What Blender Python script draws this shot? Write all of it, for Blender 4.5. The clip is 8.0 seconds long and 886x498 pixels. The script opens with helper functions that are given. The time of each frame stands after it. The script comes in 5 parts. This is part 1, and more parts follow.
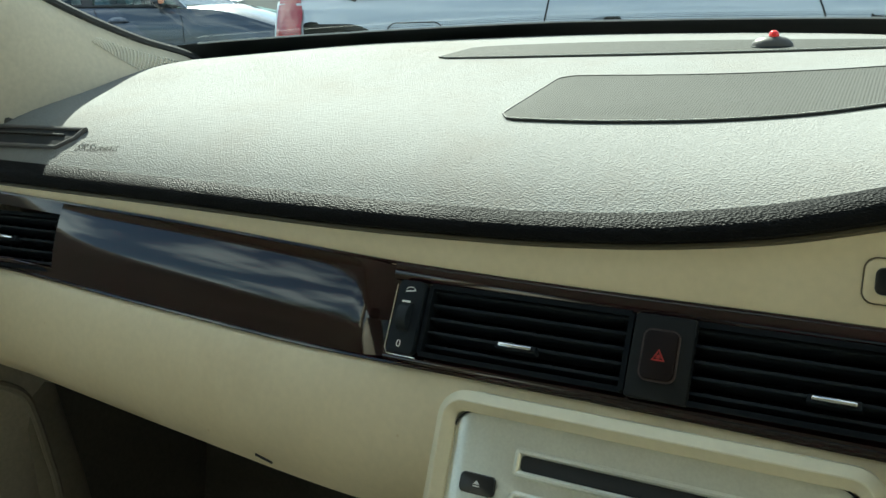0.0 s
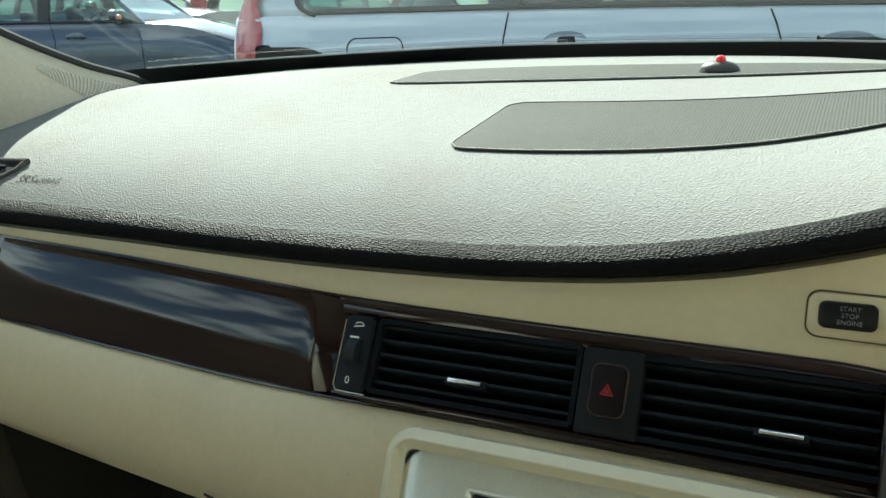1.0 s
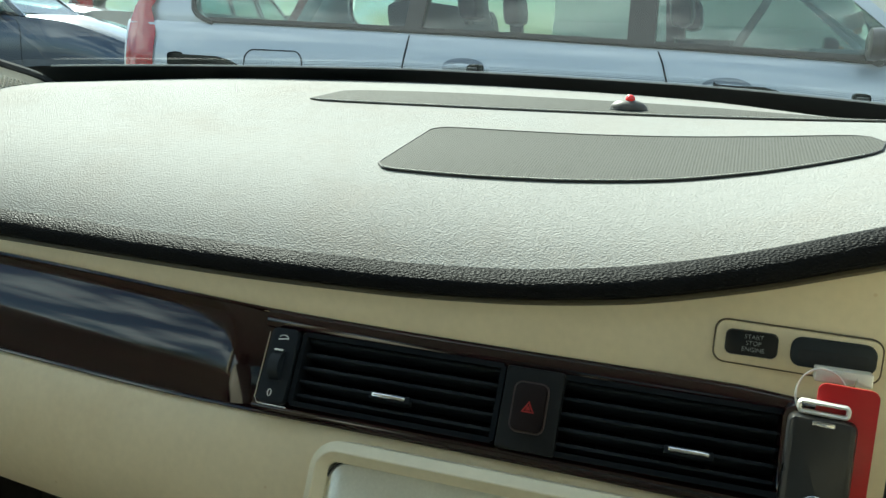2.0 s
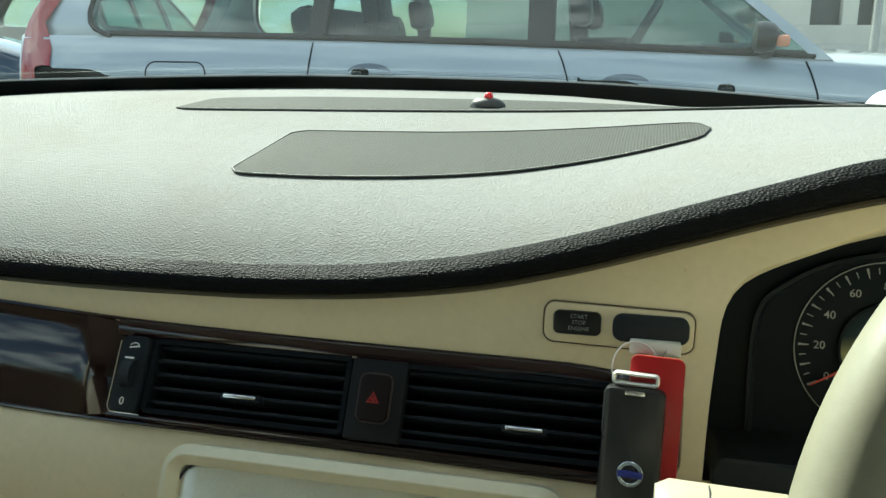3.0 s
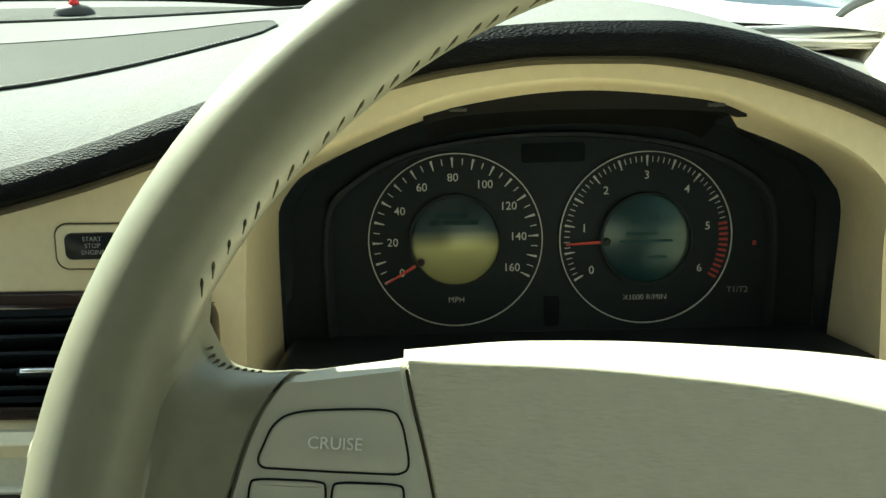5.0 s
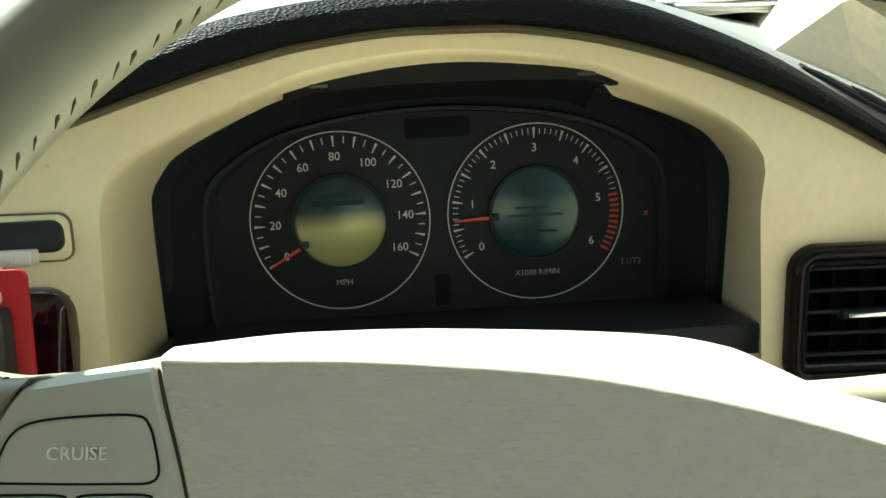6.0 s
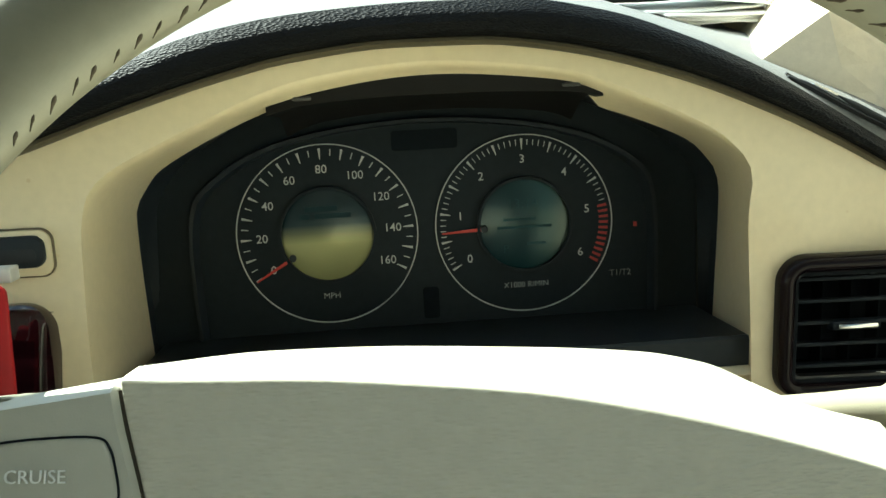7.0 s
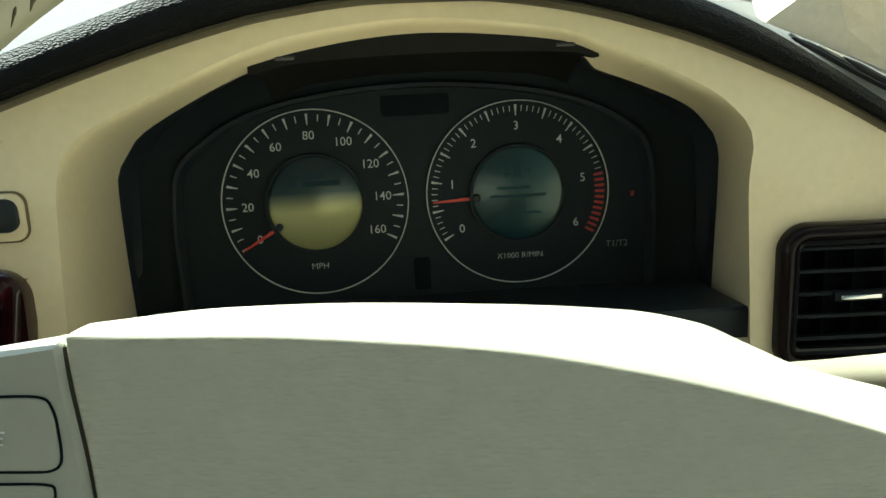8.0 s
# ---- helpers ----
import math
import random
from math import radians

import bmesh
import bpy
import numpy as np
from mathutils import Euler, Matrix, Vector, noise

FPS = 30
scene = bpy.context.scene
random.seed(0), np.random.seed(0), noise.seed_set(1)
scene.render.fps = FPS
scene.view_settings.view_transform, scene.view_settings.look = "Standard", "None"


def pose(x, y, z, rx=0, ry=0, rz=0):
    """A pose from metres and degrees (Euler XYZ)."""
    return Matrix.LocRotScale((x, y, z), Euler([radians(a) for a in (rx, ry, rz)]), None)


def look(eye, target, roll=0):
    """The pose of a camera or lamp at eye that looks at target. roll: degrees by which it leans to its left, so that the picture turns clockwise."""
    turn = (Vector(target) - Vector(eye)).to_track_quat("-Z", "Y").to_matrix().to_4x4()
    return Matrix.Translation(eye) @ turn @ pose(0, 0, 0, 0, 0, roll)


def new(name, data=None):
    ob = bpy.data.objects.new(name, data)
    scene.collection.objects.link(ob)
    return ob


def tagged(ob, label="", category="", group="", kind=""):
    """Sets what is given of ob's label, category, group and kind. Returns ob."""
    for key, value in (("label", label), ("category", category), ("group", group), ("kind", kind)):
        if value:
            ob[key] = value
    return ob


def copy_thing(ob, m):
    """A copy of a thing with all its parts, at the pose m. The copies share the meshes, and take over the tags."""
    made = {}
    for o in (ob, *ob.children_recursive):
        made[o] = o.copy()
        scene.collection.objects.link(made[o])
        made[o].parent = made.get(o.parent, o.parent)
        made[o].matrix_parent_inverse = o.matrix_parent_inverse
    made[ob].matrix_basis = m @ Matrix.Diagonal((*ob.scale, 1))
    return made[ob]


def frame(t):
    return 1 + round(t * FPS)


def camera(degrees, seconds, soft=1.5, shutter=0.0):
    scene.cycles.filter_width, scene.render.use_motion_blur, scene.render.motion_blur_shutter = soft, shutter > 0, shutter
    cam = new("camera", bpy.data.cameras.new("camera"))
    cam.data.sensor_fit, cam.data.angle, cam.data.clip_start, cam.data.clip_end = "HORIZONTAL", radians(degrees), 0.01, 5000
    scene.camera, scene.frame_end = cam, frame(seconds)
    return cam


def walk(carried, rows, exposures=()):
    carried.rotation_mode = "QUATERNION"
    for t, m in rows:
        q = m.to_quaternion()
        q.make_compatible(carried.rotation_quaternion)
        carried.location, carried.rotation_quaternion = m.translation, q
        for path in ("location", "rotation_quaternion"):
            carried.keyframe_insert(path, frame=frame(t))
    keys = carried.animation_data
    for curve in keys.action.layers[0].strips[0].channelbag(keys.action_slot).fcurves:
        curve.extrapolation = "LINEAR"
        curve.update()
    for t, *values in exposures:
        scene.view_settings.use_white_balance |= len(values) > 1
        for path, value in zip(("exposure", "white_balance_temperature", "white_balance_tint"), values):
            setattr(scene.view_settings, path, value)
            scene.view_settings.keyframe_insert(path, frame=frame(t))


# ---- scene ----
from mathutils.bvhtree import BVHTree

cam = camera(54.6, 8.0)
PATH = [
    (0, (0.061, 0.06, 1.144), (-0.867, 1.747, 0.604), -2.0),
    (0.5, (0.072, 0.084, 1.16), (-0.783, 1.789, 0.559), -2.6),
    (1, (0.067, 0.074, 1.155), (-0.794, 1.804, 0.638), -2.3),
    (1.5, (0.04, 0.052, 1.158), (-0.692, 1.849, 0.671), 0.5),
    (3, (0.101, 0.051, 1.157), (-0.355, 1.943, 0.699), 0.4),
    (3.5, (0.143, 0.059, 1.158), (-0.155, 1.974, 0.664), -0.8),
    (4, (0.183, 0.072, 1.156), (0.042, 1.997, 0.63), -1.4),
    (4.5, (0.209, 0.082, 1.149), (0.187, 2.0, 0.580), -1.1),
    (5, (0.234, 0.099, 1.14), (0.276, 1.997, 0.507), -0.9),
    (6.5, (0.292, 0.112, 1.136), (0.428, 1.984, 0.446), -2.5),
    (7, (0.291, 0.114, 1.136), (0.413, 1.997, 0.471), -2.5),
    (7.5, (0.291, 0.118, 1.137), (0.382, 2.004, 0.478), -2.6),
    (8, (0.298, 0.125, 1.124), (0.412, 1.993, 0.419), -2.4),
]
walk(cam, [(t, look(eye, target, roll)) for t, eye, target, roll in PATH],
     [(0.0, 1.62, 6120, -8), (1.5, 1.64, 6090, -7), (3, 1.47, 6120, -9), (4.5, 1.65, 6200, -15), (5.2, 1.88, 6250, -15), (6.3, 2.10, 5850, -8), (7.1, 2.02, 5850, -8), (8.0, 1.78, 5850, -9)])

# ---------------------------------------------------------------- world, sun
world = bpy.data.worlds.new("sky")
scene.world = world
world.use_nodes = True
wn, wl = world.node_tree.nodes, world.node_tree.links
wn.clear()
SUN_EL, SUN_AZ = radians(44.5), radians(-46)     # azimuth from straight ahead, positive to the right
sky = wn.new("ShaderNodeTexSky")
sky.sky_type, sky.sun_disc, sky.sun_elevation, sky.sun_rotation = "NISHITA", False, SUN_EL, SUN_AZ
geo = wn.new("ShaderNodeTexCoord")
squash = wn.new("ShaderNodeMapping")
squash.inputs["Scale"].default_value = (1.7, 1.7, 3.0)
cloud = wn.new("ShaderNodeTexNoise")
cloud.inputs["Scale"].default_value, cloud.inputs["Detail"].default_value, cloud.inputs["Roughness"].default_value = 3.0, 8, .6
ramp = wn.new("ShaderNodeValToRGB")
ramp.color_ramp.elements[0].position, ramp.color_ramp.elements[1].position = .48, .60
mix = wn.new("ShaderNodeMixRGB")
mix.inputs["Color2"].default_value = (12.0, 12.3, 12.8, 1)
back = wn.new("ShaderNodeBackground")
back.inputs["Strength"].default_value = .06
wout = wn.new("ShaderNodeOutputWorld")
wl.new(geo.outputs["Generated"], squash.inputs["Vector"])
wl.new(squash.outputs["Vector"], cloud.inputs["Vector"])
wl.new(cloud.outputs["Fac"], ramp.inputs["Fac"])
wl.new(ramp.outputs["Color"], mix.inputs["Fac"])
wl.new(sky.outputs["Color"], mix.inputs["Color1"])
wl.new(mix.outputs["Color"], back.inputs["Color"])
wl.new(back.outputs["Background"], wout.inputs["Surface"])

sun = new("sun", bpy.data.lights.new("sun", "SUN"))
sun.data.energy, sun.data.angle, sun.data.color = 5.0, radians(.53), (1.0, .948, .83)
sun_way = Vector((math.sin(SUN_AZ) * math.cos(SUN_EL), math.cos(SUN_AZ) * math.cos(SUN_EL), math.sin(SUN_EL)))
sun.matrix_world = look(sun_way * 20, (0, 0, 0))


# ---------------------------------------------------------------- materials
def mat(name, color, rough=.5, metal=0.0, grain=0.0, grain_scale=900.0, mottle=.12, mottle_scale=14.0, coat=0.0, bump="noise", spec=.5, depth=.0006, stretch=.36):
    """A surface with uneven colour at two scales, fine relief and uneven gloss."""
    m = bpy.data.materials.new(name)
    m.use_nodes = True
    n, l = m.node_tree.nodes, m.node_tree.links
    b = n["Principled BSDF"]
    b.inputs["Roughness"].default_value, b.inputs["Metallic"].default_value = rough, metal
    b.inputs["Specular IOR Level"].default_value = spec
    b.inputs["Coat Weight"].default_value, b.inputs["Coat Roughness"].default_value = coat, .03
    tc = n.new("ShaderNodeTexCoord")
    big, fine = n.new("ShaderNodeTexNoise"), n.new("ShaderNodeTexNoise")
    big.inputs["Scale"].default_value, big.inputs["Detail"].default_value = mottle_scale, 5
    fine.inputs["Scale"].default_value, fine.inputs["Detail"].default_value = mottle_scale * 14, 3
    l.new(tc.outputs["Object"], big.inputs["Vector"])
    l.new(tc.outputs["Object"], fine.inputs["Vector"])
    avg = n.new("ShaderNodeMath")
    avg.operation = "ADD"
    l.new(big.outputs["Fac"], avg.inputs[0])
    l.new(fine.outputs["Fac"], avg.inputs[1])
    ramp = n.new("ShaderNodeMapRange")
    ramp.inputs["From Min"].default_value, ramp.inputs["From Max"].default_value = .7, 1.3
    ramp.inputs["To Min"].default_value, ramp.inputs["To Max"].default_value = 1 - mottle, 1 + mottle
    l.new(avg.outputs[0], ramp.inputs["Value"])
    tint = n.new("ShaderNodeVectorMath")
    tint.operation = "SCALE"
    tint.inputs[0].default_value = color
    l.new(ramp.outputs["Result"], tint.inputs["Scale"])
    l.new(tint.outputs["Vector"], b.inputs["Base Color"])
    gloss = n.new("ShaderNodeMapRange")
    gloss.inputs["From Min"].default_value, gloss.inputs["From Max"].default_value = .3, .7
    gloss.inputs["To Min"].default_value, gloss.inputs["To Max"].default_value = rough * (1 - mottle), min(rough * (1 + mottle), 1)
    l.new(big.outputs["Fac"], gloss.inputs["Value"])
    l.new(gloss.outputs["Result"], b.inputs["Roughness"])
    if grain:
        if bump == "leather":
            tex = n.new("ShaderNodeTexVoronoi")
            tex.feature = "SMOOTH_F1"
            tex.inputs["Smoothness"].default_value = .35
            out = tex.outputs["Distance"]
            warp = n.new("ShaderNodeMapping")
            warp.inputs["Scale"].default_value = (stretch, 1, 1)
            l.new(tc.outputs["Object"], warp.inputs["Vector"])
            l.new(warp.outputs["Vector"], tex.inputs["Vector"])
        else:
            tex = n.new("ShaderNodeTexNoise")
            tex.inputs["Detail"].default_value = 4
            out = tex.outputs["Fac"]
            l.new(tc.outputs["Object"], tex.inputs["Vector"])
        tex.inputs["Scale"].default_value = grain_scale
        bp = n.new("ShaderNodeBump")
        bp.inputs["Strength"].default_value, bp.inputs["Distance"].default_value = grain, depth
        l.new(out, bp.inputs["Height"])
        l.new(bp.outputs["Normal"], b.inputs["Normal"])
    return m


def soiled(m, tint, scale, level, speck):
    """Adds faint worn patches and a few small specks to a surface."""
    n, l = m.node_tree.nodes, m.node_tree.links
    b = n["Principled BSDF"]
    tc, nz, mr, sp, sr, top, mul = (n.new("ShaderNode" + k) for k in ("TexCoord", "TexNoise", "MapRange", "TexVoronoi", "MapRange", "Math", "MixRGB"))
    nz.inputs["Scale"].default_value, nz.inputs["Detail"].default_value, nz.inputs["Roughness"].default_value = scale, 7, .68
    mr.inputs["From Min"].default_value, mr.inputs["From Max"].default_value, mr.inputs["To Max"].default_value = level - .14, level + .12, .42
    sp.inputs["Scale"].default_value = speck
    sr.inputs["From Min"].default_value, sr.inputs["From Max"].default_value = .055, .03
    sr.inputs["To Max"].default_value = .5
    top.operation = "MAXIMUM"
    mul.blend_type = "MULTIPLY"
    mul.inputs["Color2"].default_value = (*tint, 1)
    for node in (nz, sp):
        l.new(tc.outputs["Object"], node.inputs["Vector"])
    l.new(nz.outputs["Fac"], mr.inputs["Value"])
    l.new(sp.outputs["Distance"], sr.inputs["Value"])
    l.new(mr.outputs["Result"], top.inputs[0])
    l.new(sr.outputs["Result"], top.inputs[1])
    l.new(top.outputs[0], mul.inputs["Fac"])
    l.new(b.inputs["Base Color"].links[0].from_socket, mul.inputs["Color1"])
    l.new(mul.outputs["Color"], b.inputs["Base Color"])
    return m


def mesh_grille(name, color, pitch, hole, plane=(1, 1, 0), pit=(.02, .02, .018)):
    """Perforated cloth or plastic: a close grid of dark round holes with relief."""
    m = mat(name, color, .78, spec=.13, mottle=.03)
    n, l = m.node_tree.nodes, m.node_tree.links
    b = n["Principled BSDF"]
    tc = n.new("ShaderNodeTexCoord")
    v = n.new("ShaderNodeTexVoronoi")
    v.inputs["Scale"].default_value, v.inputs["Randomness"].default_value = 1 / pitch, 0
    flat = n.new("ShaderNodeMapping")
    flat.inputs["Scale"].default_value = plane
    l.new(tc.outputs["Object"], flat.inputs["Vector"])
    l.new(flat.outputs["Vector"], v.inputs["Vector"])
    edge = n.new("ShaderNodeMapRange")
    edge.inputs["From Min"].default_value, edge.inputs["From Max"].default_value = hole, hole + .16
    l.new(v.outputs["Distance"], edge.inputs["Value"])
    mixer = n.new("ShaderNodeMixRGB")
    mixer.inputs["Color1"].default_value = (*pit, 1)
    l.new(edge.outputs["Result"], mixer.inputs["Fac"])
    for link in list(b.inputs["Base Color"].links):
        l.new(link.from_socket, mixer.inputs["Color2"])
    l.new(mixer.outputs["Color"], b.inputs["Base Color"])
    bp = n.new("ShaderNodeBump")
    bp.inputs["Strength"].default_value, bp.inputs["Distance"].default_value = .6, .0005
    l.new(edge.outputs["Result"], bp.inputs["Height"])
    l.new(bp.outputs["Normal"], b.inputs["Normal"])
    return m


def wood_mat():
    m = mat("burr_wood_lacquer", (.05, .012, .008), .08, coat=.35)
    n, l = m.node_tree.nodes, m.node_tree.links
    b = n["Principled BSDF"]
    tc, mp, nz, rp = n.new("ShaderNodeTexCoord"), n.new("ShaderNodeMapping"), n.new("ShaderNodeTexNoise"), n.new("ShaderNodeValToRGB")
    mp.inputs["Scale"].default_value = (4, 30, 60)
    nz.inputs["Scale"].default_value, nz.inputs["Detail"].default_value, nz.inputs["Distortion"].default_value = 4, 8, 1.2
    rp.color_ramp.elements[0].color, rp.color_ramp.elements[1].color = (.005, .0010, .0018, 1), (.018, .0029, .0046, 1)
    rp.color_ramp.elements[0].position, rp.color_ramp.elements[1].position = .35, .7
    l.new(tc.outputs["Object"], mp.inputs["Vector"])
    l.new(mp.outputs["Vector"], nz.inputs["Vector"])
    l.new(nz.outputs["Fac"], rp.inputs["Fac"])
    l.new(rp.outputs["Color"], b.inputs["Base Color"])
    return m


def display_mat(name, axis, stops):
    """A display with a reflection painted in: tones that blend softly along an axis."""
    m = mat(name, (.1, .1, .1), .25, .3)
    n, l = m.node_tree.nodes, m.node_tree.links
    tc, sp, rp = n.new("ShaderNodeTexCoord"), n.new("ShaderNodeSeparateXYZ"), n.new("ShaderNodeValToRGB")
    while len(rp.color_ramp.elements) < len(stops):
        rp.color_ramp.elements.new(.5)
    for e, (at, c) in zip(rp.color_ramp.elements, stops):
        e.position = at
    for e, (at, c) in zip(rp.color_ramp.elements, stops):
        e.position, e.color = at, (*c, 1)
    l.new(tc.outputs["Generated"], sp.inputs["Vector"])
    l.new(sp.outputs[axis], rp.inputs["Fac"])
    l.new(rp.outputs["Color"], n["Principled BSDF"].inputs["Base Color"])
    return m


def glass_mat(name, tint, gloss=.9):
    """A thin pane: clear with a Fresnel gloss."""
    m = bpy.data.materials.new(name)
    m.use_nodes = True
    n, l = m.node_tree.nodes, m.node_tree.links
    n.clear()
    t, g, x, f, o = (n.new("ShaderNode" + k) for k in ("BsdfTransparent", "BsdfGlossy", "MixShader", "LayerWeight", "OutputMaterial"))
    p, a = n.new("ShaderNodeMath"), n.new("ShaderNodeMath")
    p.operation, p.inputs[1].default_value = "POWER", 5
    a.operation, a.inputs[1].default_value, a.inputs[2].default_value = "MULTIPLY_ADD", .90, .08
    t.inputs["Color"].default_value = (*tint, 1)
    g.inputs["Roughness"].default_value = .01
    g.inputs["Color"].default_value = (gloss, gloss, gloss, 1)
    f.inputs["Blend"].default_value = .5
    l.new(f.outputs["Facing"], p.inputs[0])
    l.new(p.outputs[0], a.inputs[0])
    l.new(a.outputs[0], x.inputs["Fac"])
    l.new(t.outputs["BSDF"], x.inputs[1])
    l.new(g.outputs["BSDF"], x.inputs[2])
    l.new(x.outputs["Shader"], o.inputs["Surface"])
    return m


PAD = soiled(mat("dash_leatherette", (.222, .225, .221), .78, grain=.9, grain_scale=1150, mottle=.05, bump="leather", spec=.06, depth=.0006, stretch=.5), (.80, .68, .60), 7, .62, 55)
ROLL = mat("dark_leatherette", (.0085, .009, .0098), .56, grain=1.0, grain_scale=1100, mottle=.1, bump="leather", depth=.00075, spec=.07, stretch=.45)
CREAM = soiled(mat("cream_plastic", (.74, .640, .435), .5, grain=.12, grain_scale=1600, mottle=.04), (.78, .66, .50), 5, .66, 40)
BEIGE = mat("beige_cloth_trim", (.55, .49, .37), .8, grain=.3, grain_scale=900, mottle=.08)
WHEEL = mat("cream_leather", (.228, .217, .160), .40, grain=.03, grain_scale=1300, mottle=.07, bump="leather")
HUBMAT = mat("cream_hub_leatherette", (.56, .535, .435), .55, grain=.05, grain_scale=1250, mottle=.04, bump="leather", spec=.3, depth=.0008)
HUBGRAIN = mat("wrinkled_hub_leatherette", (.56, .535, .435), .55, grain=.6, grain_scale=1100, mottle=.04, bump="leather", spec=.3, depth=.0008, stretch=.3)
SWITCH = mat("cream_switch_plastic", (.47, .46, .385), .45, grain=.1, grain_scale=1800, mottle=.04)
BLACK = mat("black_plastic", (.017, .022, .027), .5, grain=.15, grain_scale=1500, spec=.25)
SATIN = mat("satin_black_plastic", (.02, .021, .022), .3, grain=.1, grain_scale=1800)
DIAL = mat("dial_face", (.016, .0215, .026), .6, spec=.15)
SLAT = mat("vent_black", (.014, .0175, .022), .55, grain=.1, spec=.14)
CHROME = mat("chrome", (.78, .78, .78), .16, 1.0, mottle=.03)
SILVER = mat("silver_lacquer", (.76, .77, .70), .32, .65, grain=.05, mottle=.06, mottle_scale=40)
PALEMETAL = mat("pale_satin_metal", (.72, .71, .67), .38, .45, mottle=.04)
WOOD = wood_mat()
GRILLE = mesh_grille("speaker_cloth", (.072, .074, .069), .0021, .19, pit=(.045, .045, .04))
DOTMAT = mat("pale_dots", (.70, .66, .56), .6, mottle=.04)
PRINT = mat("white_print", (.84, .84, .81), .5, mottle=.03)
DIALPRINT = mat("dial_print", (.50, .51, .50), .5, mottle=.03)
# Cream plastic paled in colour for the sky light on the console frame.
SKYLITCREAM = mat("skylit_cream_plastic", (.74, .68, .50), .4, grain=.1, grain_scale=1600, mottle=.04)
REDPRINT = mat("red_print", (.34, .02, .018), .5, mottle=.05)
NEEDLE = mat("needle_red", (.50, .035, .03), .4, mottle=.03)
REDLAMP = mat("red_lens", (.75, .02, .02), .15, mottle=.05, coat=.5)
REDTAG = mat("red_plastic_tag", (.35, .010, .014), .3, mottle=.05)
# Pale lower half and dark upper half paint a reflection into this display.
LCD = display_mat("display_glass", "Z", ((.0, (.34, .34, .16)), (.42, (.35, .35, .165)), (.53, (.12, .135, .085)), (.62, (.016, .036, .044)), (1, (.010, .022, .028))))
# The lighter right side is painted reflection as well.
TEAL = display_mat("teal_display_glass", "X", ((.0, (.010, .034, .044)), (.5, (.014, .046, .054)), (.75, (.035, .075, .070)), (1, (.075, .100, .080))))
LCDINK = mat("display_ink", (.015, .038, .046), .6, mottle=.02, spec=.1)
CLOCKINK = mat("display_light_ink", (.026, .066, .075), .6, mottle=.02, spec=.1)
STITCH = mat("dark_thread", (.06, .045, .025), .8)
CARPET = mat("dark_carpet", (.065, .060, .048), .95, grain=.6, grain_scale=700, mottle=.2)
WIPER = mat("wiper_black", (.012, .013, .013), .8, grain=.1, spec=0)
RUBBER = mat("black_rubber", (.017, .018, .018), .6, grain=.2)
PAPER = mat("white_paper", (.82, .82, .80), .7, grain=.15, grain_scale=400, mottle=.03)
SEAT = mat("beige_seat_leather", (.44, .40, .32), .5, grain=.2, grain_scale=700, bump="leather")
HEADLINER = mat("headliner_cloth", (.66, .64, .59), .9, grain=.3)
GLASS = glass_mat("windscreen_glass", (.93, .97, .95))
SIDEGLASS = glass_mat("clear_side_glass", (.90, .95, .93))
# Added tint that cuts light from the driver's side; the rear window shares it.
DARKGLASS = glass_mat("light_cutting_glass", (.22, .26, .25))
CARGLASS = glass_mat("car_window_glass", (.47, .60, .575))
BLUEGREY = mat("blue_grey_car_paint", (.49, .53, .575), .32, .15, mottle=.03, coat=1.0)
NAVY = mat("dark_blue_car_paint", (.050, .068, .098), .25, .3, mottle=.06, coat=1.0)
PALEPAINT = mat("silver_car_paint", (.42, .48, .53), .3, .4, mottle=.03, coat=1.0)
REDLENS = mat("tail_lamp_red", (.36, .014, .020), .18, mottle=.12, coat=.8)
CLEARLENS = mat("clear_lamp", (.75, .75, .75), .15, mottle=.1, coat=.8)
YELLOW = mat("yellow_plate", (.80, .55, .03), .4)
ASPHALT = mat("asphalt", (.055, .054, .052), .9, grain=.9, grain_scale=120, mottle=.25, mottle_scale=2)
CONCRETE = mat("concrete", (.58, .56, .50), .85, grain=.6, grain_scale=60, mottle=.12, mottle_scale=3)
RENDERWALL = mat("painted_render", (.70, .68, .61), .85, grain=.4, grain_scale=80, mottle=.08, mottle_scale=2)
DARKGAP = mat("dark_gap", (.022, .024, .027), .9)


# ---------------------------------------------------------------- builders
def thing(name, at, label, category, group="", kind=""):
    e = new(name)
    e.empty_display_size = .02
    e.location = at
    return tagged(e, label, category, group, kind)


def part(name, bm, material, parent=None, label="", smooth=True):
    """Links a bmesh, built in world places, as one mesh object under a thing or a part."""
    bmesh.ops.recalc_face_normals(bm, faces=bm.faces)
    me = bpy.data.meshes.new(name)
    bm.to_mesh(me)
    bm.free()
    if smooth:
        me.polygons.foreach_set("use_smooth", [True] * len(me.polygons))
        me.set_sharp_from_angle(angle=radians(38))
    me.materials.append(material)
    ob = new(name, me)
    if parent is not None:
        ob.parent = parent
        if parent.type == "EMPTY":
            ob.matrix_parent_inverse = Matrix.LocRotScale(parent.location, parent.rotation_euler, None).inverted()
    return tagged(ob, label)


def solo(name, bm, material, label, category, group="", kind="", smooth=True):
    return tagged(part(name, bm, material, None, "", smooth), label, category, group, kind)


